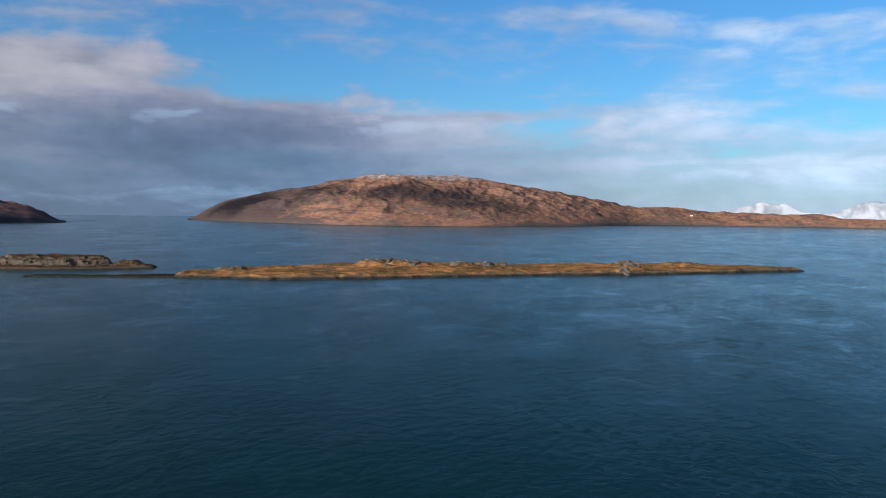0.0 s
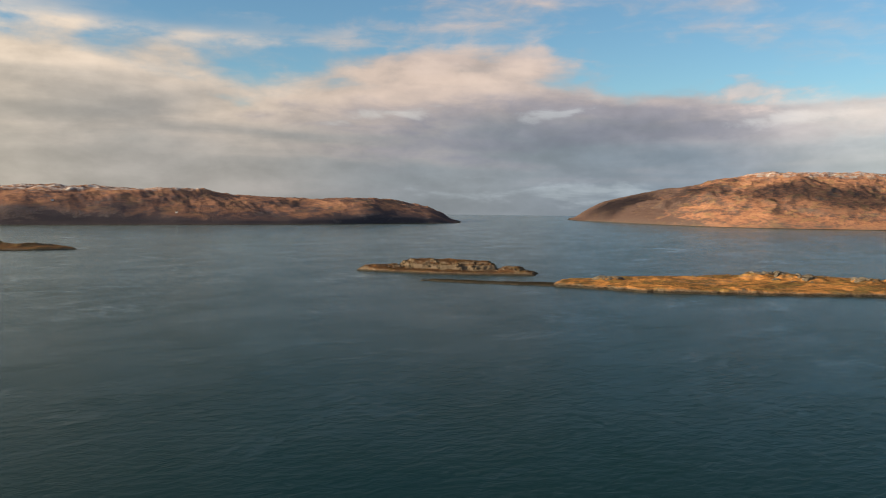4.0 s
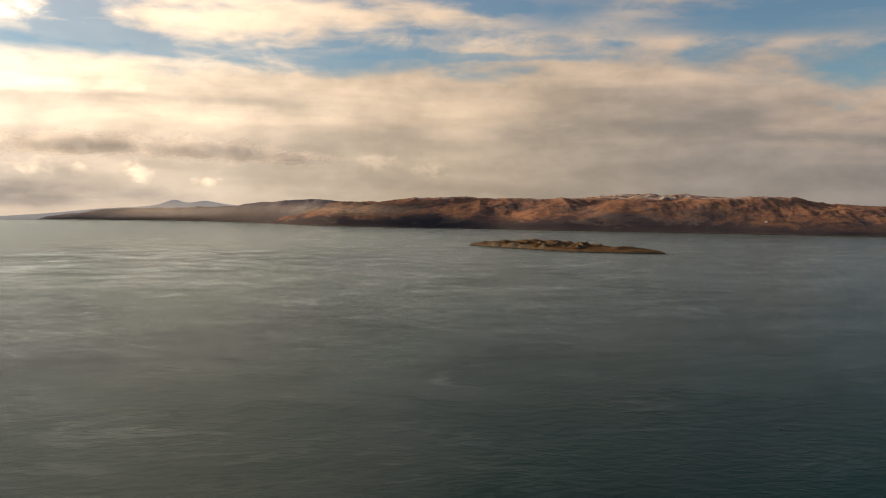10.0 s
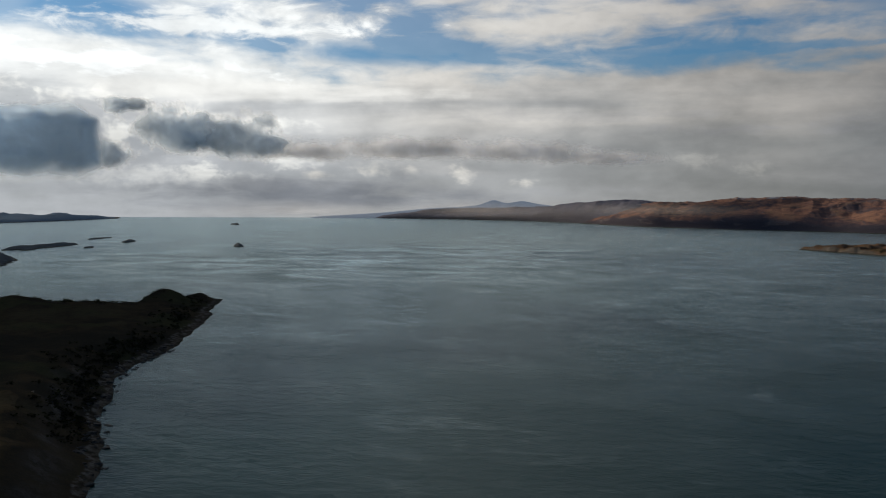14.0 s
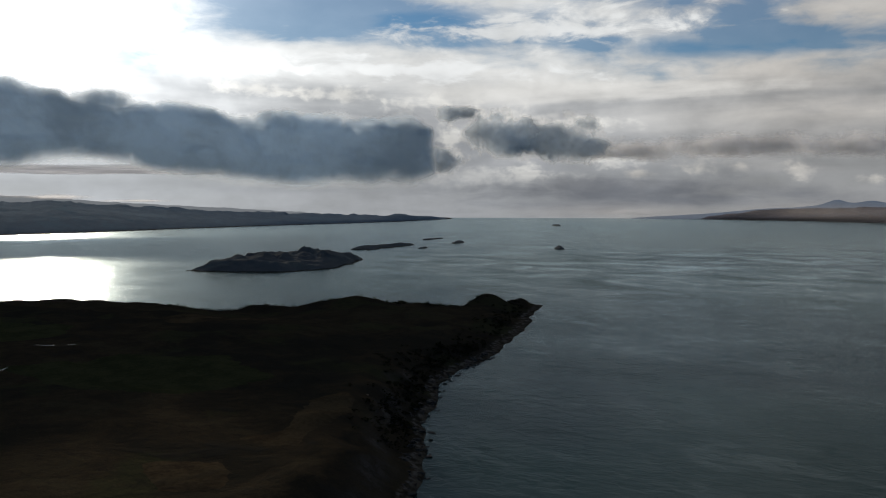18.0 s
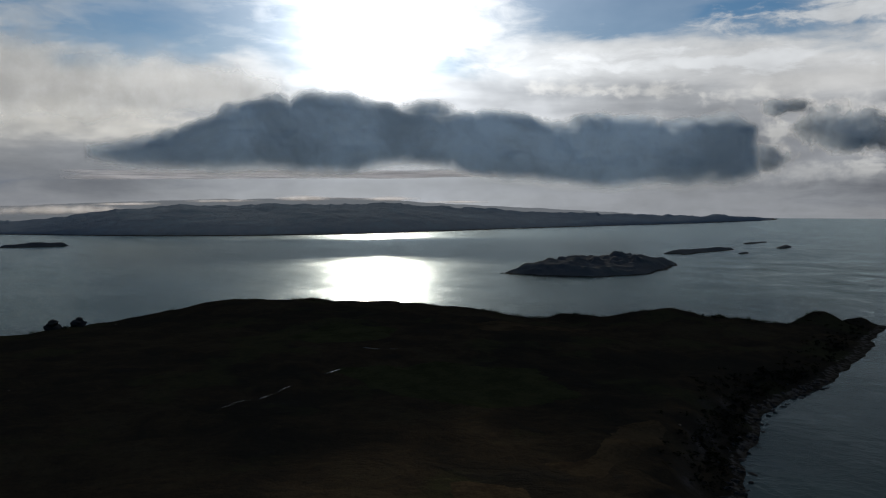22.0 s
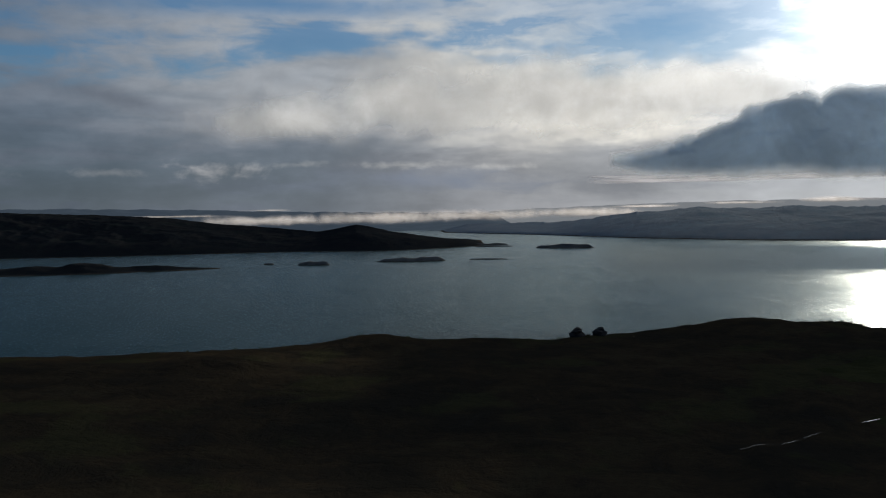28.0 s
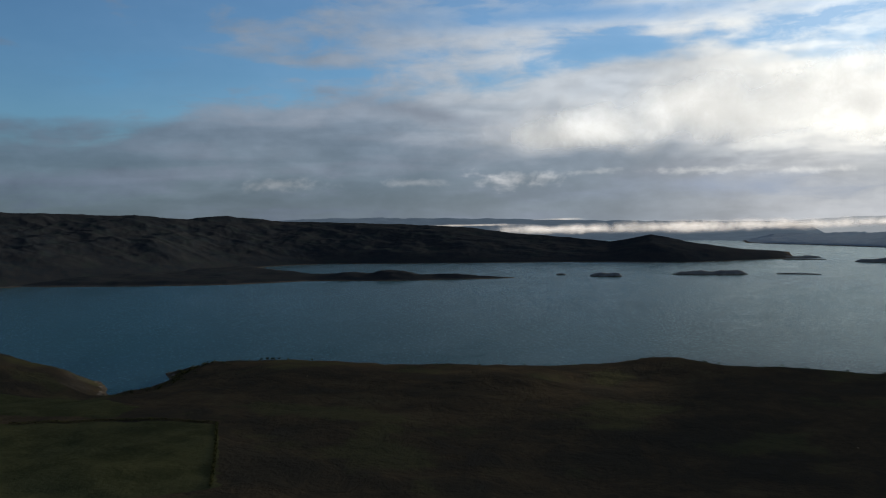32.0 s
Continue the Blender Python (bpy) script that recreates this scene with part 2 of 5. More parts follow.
        return f

    # westward: dark roll of cloud with pink tops, bright slits, a pale plume
    stroke(40, 4.2, 20, 2.6, 0.0, 0.75, (0.085, 0.105, 0.155), 0.9, streak, 0.8)
    stroke(47, 9.0, 9, 1.1, -0.02, 0.6, (0.24, 0.22, 0.235), 0.9, puff, 0.6)
    stroke(29, 6.6, 4, 1.1, 0.0, 0.7, (0.30, 0.27, 0.285), 0.8, puff, 0.6)
    stroke(42.5, 5.3, 3.2, 0.6, -0.10, 0.38, (0.26, 0.31, 0.37), 1.3, wisp, 1.2)
    stroke(53, 5.4, 4.2, 0.6, -0.12, 0.42, (0.30, 0.33, 0.36), 1.3, wisp, 1.2)
    stroke(26, 5.0, 4.0, 0.5, -0.05, 0.35, (0.30, 0.35, 0.41), 1.3, wisp, 1.2)
    stroke(7, 7.0, 7, 6.5, -0.6, 0.5, (0.44, 0.47, 0.52), 0.5, swell, 1.5)
    stroke(9, 4.6, 8, 1.7, 0.0, 0.5, (0.42, 0.40, 0.41), 0.8, swell, 1.3)
    stroke(22, 5.4, 10, 2.3, 0.0, 0.75, (0.33, 0.325, 0.345), 0.5, swell, 1.3)
    stroke(0, 2.4, 9, 2.0, 0.0, 0.7, (0.46, 0.50, 0.55), 0.8, streak, 0.9)
    stroke(50, 8.0, 9, 1.0, 0.0, 0.5, (0.28, 0.25, 0.25), 0.9, puff, 0.6)
    stroke(40, 0.2, 12, 0.9, 0.0, 0.6, (0.17, 0.22, 0.28), 0.9, wisp, 1.2)
    # south-west: warm level streaks with slots of blue
    stroke(66, 11.2, 13, 1.2, 0.05, 0.85, (0, 0, 0), 0.9, streak, 0.6, True)
    stroke(88, 9.6, 18, 0.35, 0.0, 0.6, (0, 0, 0), 0.8, wisp, 0.6, True)
    stroke(110, 9.6, 13, 1.0, -0.02, 0.85, (0, 0, 0), 1.1, swell, 0.6, True)
    stroke(80, 12.6, 5, 1.6, 0.0, 0.8, (0, 0, 0), 0.8, streak, 0.7, True)
    stroke(118, 6.8, 22, 1.0, 0.0, 0.6, (0.66, 0.63, 0.58), 1.0, streak, 0.8)
    stroke(98, 5.6, 17, 0.55, 0.01, 0.28, (0.25, 0.245, 0.245), 0.9, wisp, 0.8)
    stroke(84, 4.6, 14, 0.5, 0.02, 0.30, (0.24, 0.235, 0.245), 0.9, wisp, 0.8)
    for a, e, w, h, f in [(107.5, 1.8, 1.3, 0.75, 0.8), (113.6, 2.0, 1.6, 0.7, 0.7), (110.9, 2.1, 1.0, 0.5, 0.6), (117.3, 1.7, 1.2, 0.5, 0.7), (103.3, 1.2, 1.2, 0.4, 0.6), (92.0, 2.7, 1.6, 0.8, 0.22), (88.4, 2.1, 1.5, 0.6, 0.2)]:
        stroke(a, e, w, h, 0.0, f, (0.56, 0.52, 0.46), 0.8, curd, 1.0)
    for a, e, w, h, f in [(129.8, 3.9, 1.0, 1.7, 0.8), (124.6, 1.7, 2.2, 0.8, 0.7), (119.0, 2.6, 3.2, 0.8, 0.6), (125.5, 5.6, 4.5, 0.7, 0.6), (131.5, 6.4, 4.0, 0.7, 0.8), (137.0, 6.9, 4.0, 0.6, 0.8), (143.0, 7.2, 4.0, 0.7, 0.8), (120.5, 4.9, 3.0, 0.7, 0.6)]:
        stroke(a, e, w, h, 0.0, f, (0.72, 0.69, 0.63), 0.9, curd, 0.9)
    stroke(127.0, 1.6, 7.0, 1.2, 0.0, 0.6, (0.58, 0.56, 0.52), 0.9, curd, 1.0)
    stroke(118, 0.9, 26, 1.1, 0.0, 0.55, (0.235, 0.235, 0.24), 0.7, streak, 0.9)
    # towards the sun: broken white deck above, shadowed stratus below, dark puffs
    stroke(132, 11.6, 5, 0.9, 0.03, 0.8, (0, 0, 0), 0.9, swell, 0.6, True)
    stroke(124, 11.0, 11, 1.4, -0.03, 0.85, (0.74, 0.73, 0.70), 0.9, wisp, 0.7)
    stroke(136, 8.6, 14, 0.9, 0.03, 0.8, (0.78, 0.77, 0.74), 0.9, wisp, 0.7)
    stroke(171, 11.5, 14, 3.2, 0.05, 0.75, (0, 0, 0), 0.8, streak, 0.9, True)
    stroke(177, 5.6, 12, 2.6, 0.0, 0.8, (0.72, 0.67, 0.57), 0.8, swell, 0.8)
    stroke(155, 1.0, 34, 1.3, 0.0, 0.8, (0.235, 0.24, 0.245), 0.7, streak, 0.9)
    stroke(172, 1.3, 15, 1.6, 0.0, 0.8, (0.150, 0.156, 0.168), 0.7, streak, 0.9)
    stroke(117, 0.2, 16, 2.1, 0.0, 0.86, (0.135, 0.142, 0.156), 0.4, streak, 0.9)
    # eastward: soft sheets, a dark diagonal streak, low puffs, blue above
    stroke(193, 7.0, 19, 5.0, 0.05, 0.85, (0.36, 0.385, 0.41), 0.35, swell, 1.4)
    stroke(181, 7.0, 15, 5.0, 0.0, 0.8, (0.60, 0.585, 0.55), 0.4, swell, 1.4)
    stroke(207, 7.0, 18, 0.95, 0.226, 0.65, (0.135, 0.155, 0.19), 0.7, streak, 1.3)
    stroke(186, 4.9, 10, 0.5, 0.03, 0.5, (0.27, 0.27, 0.275), 0.9, wisp, 0.9)
    stroke(196, 1.3, 24, 1.3, 0.0, 0.75, (0.175, 0.20, 0.245), 0.7, streak, 0.9)
    for a, e, w, h, f in [(200.3, 2.35, 3.6, 0.75, 0.8), (195.0, 2.7, 2.6, 0.3, 0.3), (207.0, 2.2, 3.0, 0.4, 0.3), (216.0, 2.2, 4.0, 0.6, 0.35), (188.0, 2.6, 5.0, 0.35, 0.4), (181.0, 2.4, 4.0, 0.3, 0.4)]:
        stroke(a, e, w, h, 0.0, f, (0.42, 0.415, 0.41) if a > 198 else (0.54, 0.52, 0.48), 0.7, curd, 1.1)
    stroke(226, 9.2, 9, 1.7, -0.12, 0.9, (0, 0, 0), 0.8, streak, 0.8, True)
    stroke(196, 13.0, 16, 1.2, 0.0, 0.8, (0, 0, 0), 0.7, streak, 0.9, True)

    # haze on the horizon
    veil = n.math("EXPONENT", n.mul(n.math("MAXIMUM", el, 0.0), -1 / 0.9))
    cover = n.math("MAXIMUM", cover, n.mul(veil, 0.8))
    near = n.math("EXPONENT", n.mul(off, -1 / 13.0))
    mottle = n.add(0.5, n.mul(n.sub(streak, 0.5), 0.30), n.mul(n.sub(puff, 0.5), 0.42), n.mul(n.sub(curd, 0.5), 0.16), n.mul(n.sub(wisp, 0.5), 0.10), n.mul(n.sub(swell, 0.5), 0.30))
    near = n.mul(n.add(1.0, n.mul(near, 1.1)), n.step(mottle, 0.05, 0.95, 0.80, 1.20))
    # forward-scattered light: cloud is brighter on the sunward side of the sky
    gain = n.ramp(span, [(at(-60), 0.5), (at(30), 0.5), (at(45), 0.47), (at(60), 0.43), (at(75), 0.46), (at(90), 0.57), (at(105), 0.66), (at(118), 0.62), (at(132), 0.55), (at(150), 0.64), (at(165), 0.64),
                         (at(178), 0.58), (at(190), 0.53), (at(205), 0.49), (at(218), 0.42), (at(240), 0.38)])
    # extra brightness for the unseen deck, added to lighten the reflecting water
    sea_boost = n.ramp(span, [(at(-60), 0.0), (at(62), 0.0), (at(80), 0.40), (at(93), 0.80), (at(112), 0.80), (at(126), 0.20), (at(140), 0.0), (at(240), 0.0)])
    near = n.mul(near, gain, 2.0, n.add(1.0, n.mul(sea_boost, n.step(el, 13.5, 21.0), 2.0)))
    colour_lit = n.node("ShaderNodeVectorMath", colour)
    colour_lit.operation = "SCALE"
    n.put(colour_lit.inputs["Scale"], near)
    clouds = n.node("ShaderNodeBackground", colour_lit.outputs[0], 1.0).outputs[0]
    mixed = n.node("ShaderNodeMixShader", cover, clear, clouds).outputs[0]
    # the sun's own glow through thin cloud
    q = n.math("DIVIDE", off, n.add(2.2, n.mul(wisp, 1.0)))
    glow = n.add(n.mul(n.math("EXPONENT", n.mul(n.math("POWER", q, 1.4), -1.0)), 9.0), n.mul(n.math("EXPONENT", n.mul(off, -1 / 4.6)), 1.6))
    sun_glow = n.node("ShaderNodeBackground", (1.0, 0.98, 0.95, 1), glow).outputs[0]
    whole = n.node("ShaderNodeAddShader", mixed, sun_glow).outputs[0]
    n.node("ShaderNodeOutputWorld", whole)


build_world()
sun = new("sun", bpy.data.lights.new("sun", "SUN"))
sun.data.energy, sun.data.angle, sun.data.color = 5.0, radians(0.6), (1.0, 0.82, 0.62)
sun.rotation_euler = SUN_DIR.to_track_quat("Z", "Y").to_euler()


# ---------------------------------------------------------------- materials
def material(name):
    m = bpy.data.materials.new(name)
    m.use_nodes = True
    return m, Nodes(m.node_tree)


def finish(n, colour, rough, bump=None, height=1.0, metal=0.0, spec=0.5, far=1.0):
    b = n.node("ShaderNodeBsdfPrincipled")
    n.put(b.inputs["Base Color"], colour)
    n.put(b.inputs["Roughness"], rough)
    n.put(b.inputs["Metallic"], metal)
    n.put(b.inputs["Specular IOR Level"], spec)
    if bump is not None:
        k = n.node("ShaderNodeBump")
        k.inputs["Strength"].default_value, k.inputs["Distance"].default_value = far, height
        n.put(k.inputs["Height"], bump)
        n.put(b.inputs["Normal"], k.outputs[0])
    n.node("ShaderNodeOutputMaterial", b.outputs[0])
    return b


def moor(name, grass, heather, rock, green=(0.09, 0.10, 0.03), size=1.0, rocky=0.5, snow=None, shore=2.0, greenish=0.3, dark=0.5, stretch=1.0, bumps=1.0, flank_shade=None, fuzz=0.0, low_shade=None):
    """Winter moor: bleached grass, dark heather, bare rock on steep ground, weed at the tide line."""
    m, n = material(name)
    where = n.node("ShaderNodeNewGeometry")
    pos, up = where.outputs["Position"], where.outputs["Normal"]
    z = n.node("ShaderNodeSeparateXYZ", pos).outputs[2]
    steep = n.node("ShaderNodeSeparateXYZ", up).outputs[2]
    flat = n.node("ShaderNodeMapping", pos)
    flat.inputs["Scale"].default_value = (1.0, 1.0, stretch)
    p = flat.outputs[0]
    big = n.noise(p, 0.010 / size, 7, 0.6, 0.5)
    mid = n.noise(p, 0.045 / size, 7, 0.64, 0.5)
    fine = n.noise(p, 0.30 / size, 6, 0.66)
    grain = n.noise(p, 1.6 / size, 4, 0.65)
    patch = n.add(n.mul(big, 0.45), n.mul(mid, 0.45), n.mul(fine, 0.1))
    # darkens the hill's left side: shade put into the heather colour
    if flank_shade:
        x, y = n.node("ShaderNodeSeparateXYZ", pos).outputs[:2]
        along = n.add(n.mul(x, flank_shade[0]), n.mul(y, flank_shade[1]), n.mul(n.sub(big, 0.5), 700.0))
        patch = n.add(patch, n.mul(n.step(along, flank_shade[2], flank_shade[3]), 0.22))
    rust = tuple(0.62 * a + 0.38 * b for a, b in zip(grass, heather))
    c = n.mix(n.step(patch, 0.52 - 0.16 * dark, 0.63 - 0.16 * dark), grass, (rust[0] * 1.06, rust[1] * 0.94, rust[2] * 0.92))
    c = n.mix(n.step(patch, 0.58 - 0.16 * dark, 0.72 - 0.16 * dark), c, heather)
    c = n.mix(n.mul(n.step(n.noise(p, 0.02 / size, 5, 0.55), 0.54, 0.62), greenish), c, green)
    c = n.mix(n.mul(n.step(fine, 0.44, 0.68), 0.45), c, heather)
    pale = tuple(min(1.0, v * 1.45) for v in grass)
    c = n.mix(n.mul(n.step(grain, 0.5, 0.7), n.step(mid, 0.6, 0.4), 0.5), c, pale)
    crag = n.mix(n.step(fine, 0.38, 0.62), tuple(v * 0.42 for v in rock), rock)
    bare = n.add(n.mul(n.step(steep, 0.92, 0.70), 0.95), n.mul(n.step(mid, 0.60, 0.66), rocky))
    c = n.mix(n.math("MINIMUM", n.mul(bare, n.step(grain, 0.28, 0.5)), 1.0), c, crag)
    if low_shade:
        # shade painted bluish-dark over the hollows of the lower slopes; scrub is its mask
        scrub = n.mul(n.step(n.add(z, n.mul(n.sub(big, 0.5), -3.6 * low_shade), n.mul(n.sub(mid, 0.5), 1.6 * low_shade)), low_shade * 0.9, low_shade * 0.5), n.step(fine, 0.25, 0.45, 0.6, 1.0))
        c = n.mix(n.mul(scrub, 0.75), c, (heather[0] * 0.55, heather[1] * 0.66, heather[2] * 0.80))
    if snow:
        c = n.mix(n.mul(n.step(n.add(z, n.mul(n.sub(big, 0.5), snow * 0.35)), snow, snow * 1.12), n.step(mid, 0.42, 0.62), 0.55), c, (0.5, 0.5, 0.51))
    # deepens the same painted shade
    if flank_shade:
        c = n.mix(n.mul(n.step(along, flank_shade[2], flank_shade[3]), n.step(fine, 0.75, 0.45), 0.8), c, tuple(v * 0.75 for v in heather))
    tide = n.step(n.add(z, n.mul(n.sub(fine, 0.5), shore * 1.4)), shore, shore * 0.45)
    pale_band = n.mul(n.step(z, shore * 1.25, shore * 0.9), n.step(fine, 0.45, 0.6), 0.6)
    c = n.mix(pale_band, c, tuple(min(1.0, v * 1.5) for v in rock))
    c = n.mix(tide, c, n.mix(n.step(fine, 0.4, 0.6), (0.016, 0.014, 0.011), (0.05, 0.045, 0.036)))
    relief = n.add(n.mul(mid, 5.0 * size), n.mul(fine, 1.6 * size), n.mul(grain, 0.35 * size))
    b = finish(n, c, 1.0, relief, 1.0, spec=0.0, far=bumps)
    if fuzz:
        # dry stems and leaves scatter light forward
        b.inputs["Sheen Weight"].default_value, b.inputs["Sheen Roughness"].default_value = fuzz, 0.45
        n.put(b.inputs["Sheen Tint"], n.mix(0.5, c, tuple(min(1.0, v * 6) for v in grass)))
    return m


def water():
    m, n = material("sea_water")
    pos = n.node("ShaderNodeNewGeometry").outputs["Position"]
    turn = n.node("ShaderNodeMapping", pos)
    turn.inputs["Rotation"].default_value = (0, 0, radians(35))
    turn.inputs["Scale"].default_value = (1.0, 0.6, 1.0)
    p = turn.outputs[0]
    wave = n.noise(p, 0.16, 4, 0.6, 0.2)
    chop = n.noise(p, 0.75, 4, 0.65)
    # wind-ruffled and smooth patches, drawn out in streaks by the currents
    ruffle = n.noise(p, 0.018, 9, 0.72, 0.1)
    streaks = n.noise(p, 0.085, 7, 0.72, 0.0)
    broad = n.noise(p, 0.0030, 6, 0.62, 0.4)
    rough_sea = n.add(n.mul(n.step(ruffle, 0.32, 0.68), 0.45), n.mul(n.step(broad, 0.36, 0.66), 0.35), n.mul(n.step(streaks, 0.38, 0.64), 0.14))
    # the tidal race in the mouth of the sound: crowded bands of slick and broken water
    def swirl(head, reach, wide):
        rx, ry = bearing(head, reach)
        off = n.node("ShaderNodeMapping", pos)
        off.inputs["Location"].default_value = (-rx / wide, -ry / wide, 0)
        off.inputs["Scale"].default_value = (1 / wide, 1 / wide, 0)
        far = n.node("ShaderNodeVectorMath", off.outputs[0])
        far.operation = "LENGTH"
        return n.step(n.add(far.outputs["Value"], n.mul(n.sub(broad, 0.5), 1.2)), 1.15, 0.25)

    race = n.math("MAXIMUM", swirl(113, 1500, 620), n.math("MAXIMUM", n.mul(swirl(4, 720, 330), 0.8), n.mul(swirl(84, 900, 420), 0.45)))
    bands = n.noise(p, 0.012, 7, 0.66, 0.6)
    slick = n.math("MAXIMUM", n.mul(n.step(streaks, 0.53, 0.68), n.step(ruffle, 0.44, 0.6)), n.mul(race, n.step(bands, 0.52, 0.60)))
    torn = n.mul(n.add(n.mul(race, 0.8), 0.25), n.step(bands, 0.47, 0.40))
    cloth = n.add(n.mul(n.noise(p, 0.013, 10, 0.70, 0.1), 0.62), n.mul(n.noise(p, 0.055, 8, 0.7, 0.2), 0.38))
    calm = n.step(cloth, 0.43, 0.585)
    # the bay in the lee of the headland lies stiller; its reflection is painted dimmer
    lee = n.node("ShaderNodeSeparateXYZ", pos).outputs[1]
    stripes = n.step(lee, -900.0, -250.0, 0.06, 0.15)
    # thin winding lines where currents meet
    thread = n.math("ABSOLUTE", n.sub(n.noise(p, 0.0075, 7, 0.62, 0.5), 0.5))
    seam = n.mul(n.step(thread, 0.020, 0.003), n.step(n.noise(pos, 0.012, 4, 0.6), 0.46, 0.62))
    thread_2 = n.math("ABSOLUTE", n.sub(n.noise(p, 0.019, 6, 0.62, 0.4), 0.5))
    dark_seam = n.mul(n.step(thread_2, 0.022, 0.004), n.step(n.noise(pos, 0.009, 4, 0.6), 0.54, 0.42))
    h = n.mul(n.add(n.sub(wave, 0.5), n.mul(n.sub(chop, 0.5), 0.30)), n.add(0.30, n.mul(rough_sea, 0.45), n.mul(torn, 0.4)))
    colour = n.mix(broad, (0.0015, 0.013, 0.0145), (0.0018, 0.0155, 0.017))
    rough = n.add(0.13, n.mul(rough_sea, 0.11))
    ripple = n.node("ShaderNodeBump")
    ripple.inputs["Strength"].default_value, ripple.inputs["Distance"].default_value = 0.85, 1.0
    n.put(ripple.inputs["Height"], h)
    body = n.node("ShaderNodeBsdfDiffuse", colour).outputs[0]
    gloss = n.node("ShaderNodeBsdfGlossy", (0.82, 0.945, 0.99, 1), rough)
    n.put(gloss.inputs["Normal"], ripple.outputs[0])
    sheen = n.node("ShaderNodeFresnel", 1.33)
    n.put(sheen.inputs["Normal"], ripple.outputs[0])
    # steeper wavelets spread a weak sheen far wider than the smooth swell
    steep = n.node("ShaderNodeBsdfGlossy", (0.78, 0.945, 0.99, 1), n.step(lee, -300.0, -800.0, 0.50, 0.34))
    n.put(steep.inputs["Normal"], ripple.outputs[0])
    shine = n.node("ShaderNodeMixShader", n.add(0.08, n.mul(rough_sea, 0.08), n.mul(n.step(n.noise(pos, 0.30, 3, 0.6), 0.56, 0.70), n.step(lee, -300.0, -800.0, 0.08, 0.26))), gloss.outputs[0], steep.outputs[0]).outputs[0]
    share = n.mul(n.math("POWER", sheen.outputs[0], 1.45), n.add(0.74, n.mul(calm, stripes), n.mul(rough_sea, -0.12), n.mul(slick, 0.30), n.mul(torn, -0.20), n.mul(n.sub(seam, n.mul(dark_seam, 0.5)), stripes, 1.9), n.mul(n.sub(n.noise(p, 0.20, 6, 0.72), 0.5), 0.55)), n.step(lee, -900.0, -250.0, 0.78, 0.92))
    both = n.node("ShaderNodeMixShader", share, body, shine)
    n.node("ShaderNodeOutputMaterial", both.outputs[0])
    return m


def distance(name, tone, haze_glow, worn=0.7):
    """Far hills with haze painted in: hazy base colour plus a glow standing in for lit haze."""
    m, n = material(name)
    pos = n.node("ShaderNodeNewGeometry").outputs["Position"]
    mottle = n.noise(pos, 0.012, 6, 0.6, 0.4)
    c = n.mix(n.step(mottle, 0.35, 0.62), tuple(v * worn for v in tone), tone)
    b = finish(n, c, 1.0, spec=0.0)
    b.inputs["Emission Color"].default_value = (*haze_glow, 1)
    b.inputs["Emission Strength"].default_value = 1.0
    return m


SEA = water()
ISLE = moor("island_turf", (0.47, 0.230, 0.076), (0.085, 0.055, 0.026), (0.10, 0.09, 0.074), (0.17, 0.128, 0.046), 0.5, 0.9, None, 4.0, 0.5, 1.05, bumps=1.3)
WEED = moor("weedy_rock", (0.018, 0.016, 0.011), (0.016, 0.014, 0.010), (0.04, 0.036, 0.03), (0.03, 0.028, 0.014), 0.45, 0.5, None, 2.0)
CRAG = moor("crag_turf", (0.215, 0.110, 0.044), (0.046, 0.028, 0.018), (0.155, 0.130, 0.100), (0.12, 0.085, 0.032), 0.30, 0.7, None, 3.0, 0.35, 1.55, bumps=1.4)
OLIVE = moor("olive_turf", (0.105, 0.064, 0.034), (0.046, 0.034, 0.024), (0.11, 0.10, 0.086), (0.072, 0.058, 0.028), 0.45, 0.7, None, 3.0, 0.5, 0.9)
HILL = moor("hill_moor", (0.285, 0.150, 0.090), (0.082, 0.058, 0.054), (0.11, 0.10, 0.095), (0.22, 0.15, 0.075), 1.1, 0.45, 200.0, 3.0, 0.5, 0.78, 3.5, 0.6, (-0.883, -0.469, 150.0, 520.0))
# distance haze is put into the base colours of the ridge's far end
FARRIDGE = moor("hazed_ridge_moor", (0.112, 0.112, 0.134), (0.070, 0.078, 0.102), (0.10, 0.095, 0.105), (0.13, 0.11, 0.105), 1.2, 0.25, None, 3.0, 0.3, 0.8, 2.5)
RIDGE = moor("ridge_moor", (0.200, 0.112, 0.074), (0.062, 0.050, 0.054), (0.12, 0.108, 0.115), (0.17, 0.115, 0.065), 1.5, 0.3, 116.0, 3.0, 0.3, 0.80, 3.0, 0.5, low_shade=52.0)
# blue-grey base colours carry the haze over the far shore
SHORE = moor("hazed_shore_moor", (0.120, 0.160, 0.195), (0.100, 0.138, 0.174), (0.12, 0.15, 0.18), (0.105, 0.132, 0.155), 2.0, 0.2, None, 3.0, 0.3, 0.7, bumps=0.5)
# bluish near-black base colours stand in for backlit shade on the bay hills
WOODED = moor("backlit_bay_woods", (0.015, 0.0175, 0.0185), (0.009, 0.012, 0.015), (0.024, 0.028, 0.032), (0.014, 0.019, 0.018), 1.0, 0.15, None, 2.0, 0.5, 0.9, bumps=0.25)
# grey-blue base colours lifted so that they imitate haze over the backlit islands
SLATE = moor("hazed_turf", (0.080, 0.088, 0.088), (0.060, 0.070, 0.076), (0.085, 0.094, 0.10), (0.070, 0.080, 0.072), 1.5, 0.2, None, 2.0, 0.3, 0.8, bumps=0.4, fuzz=0.06)
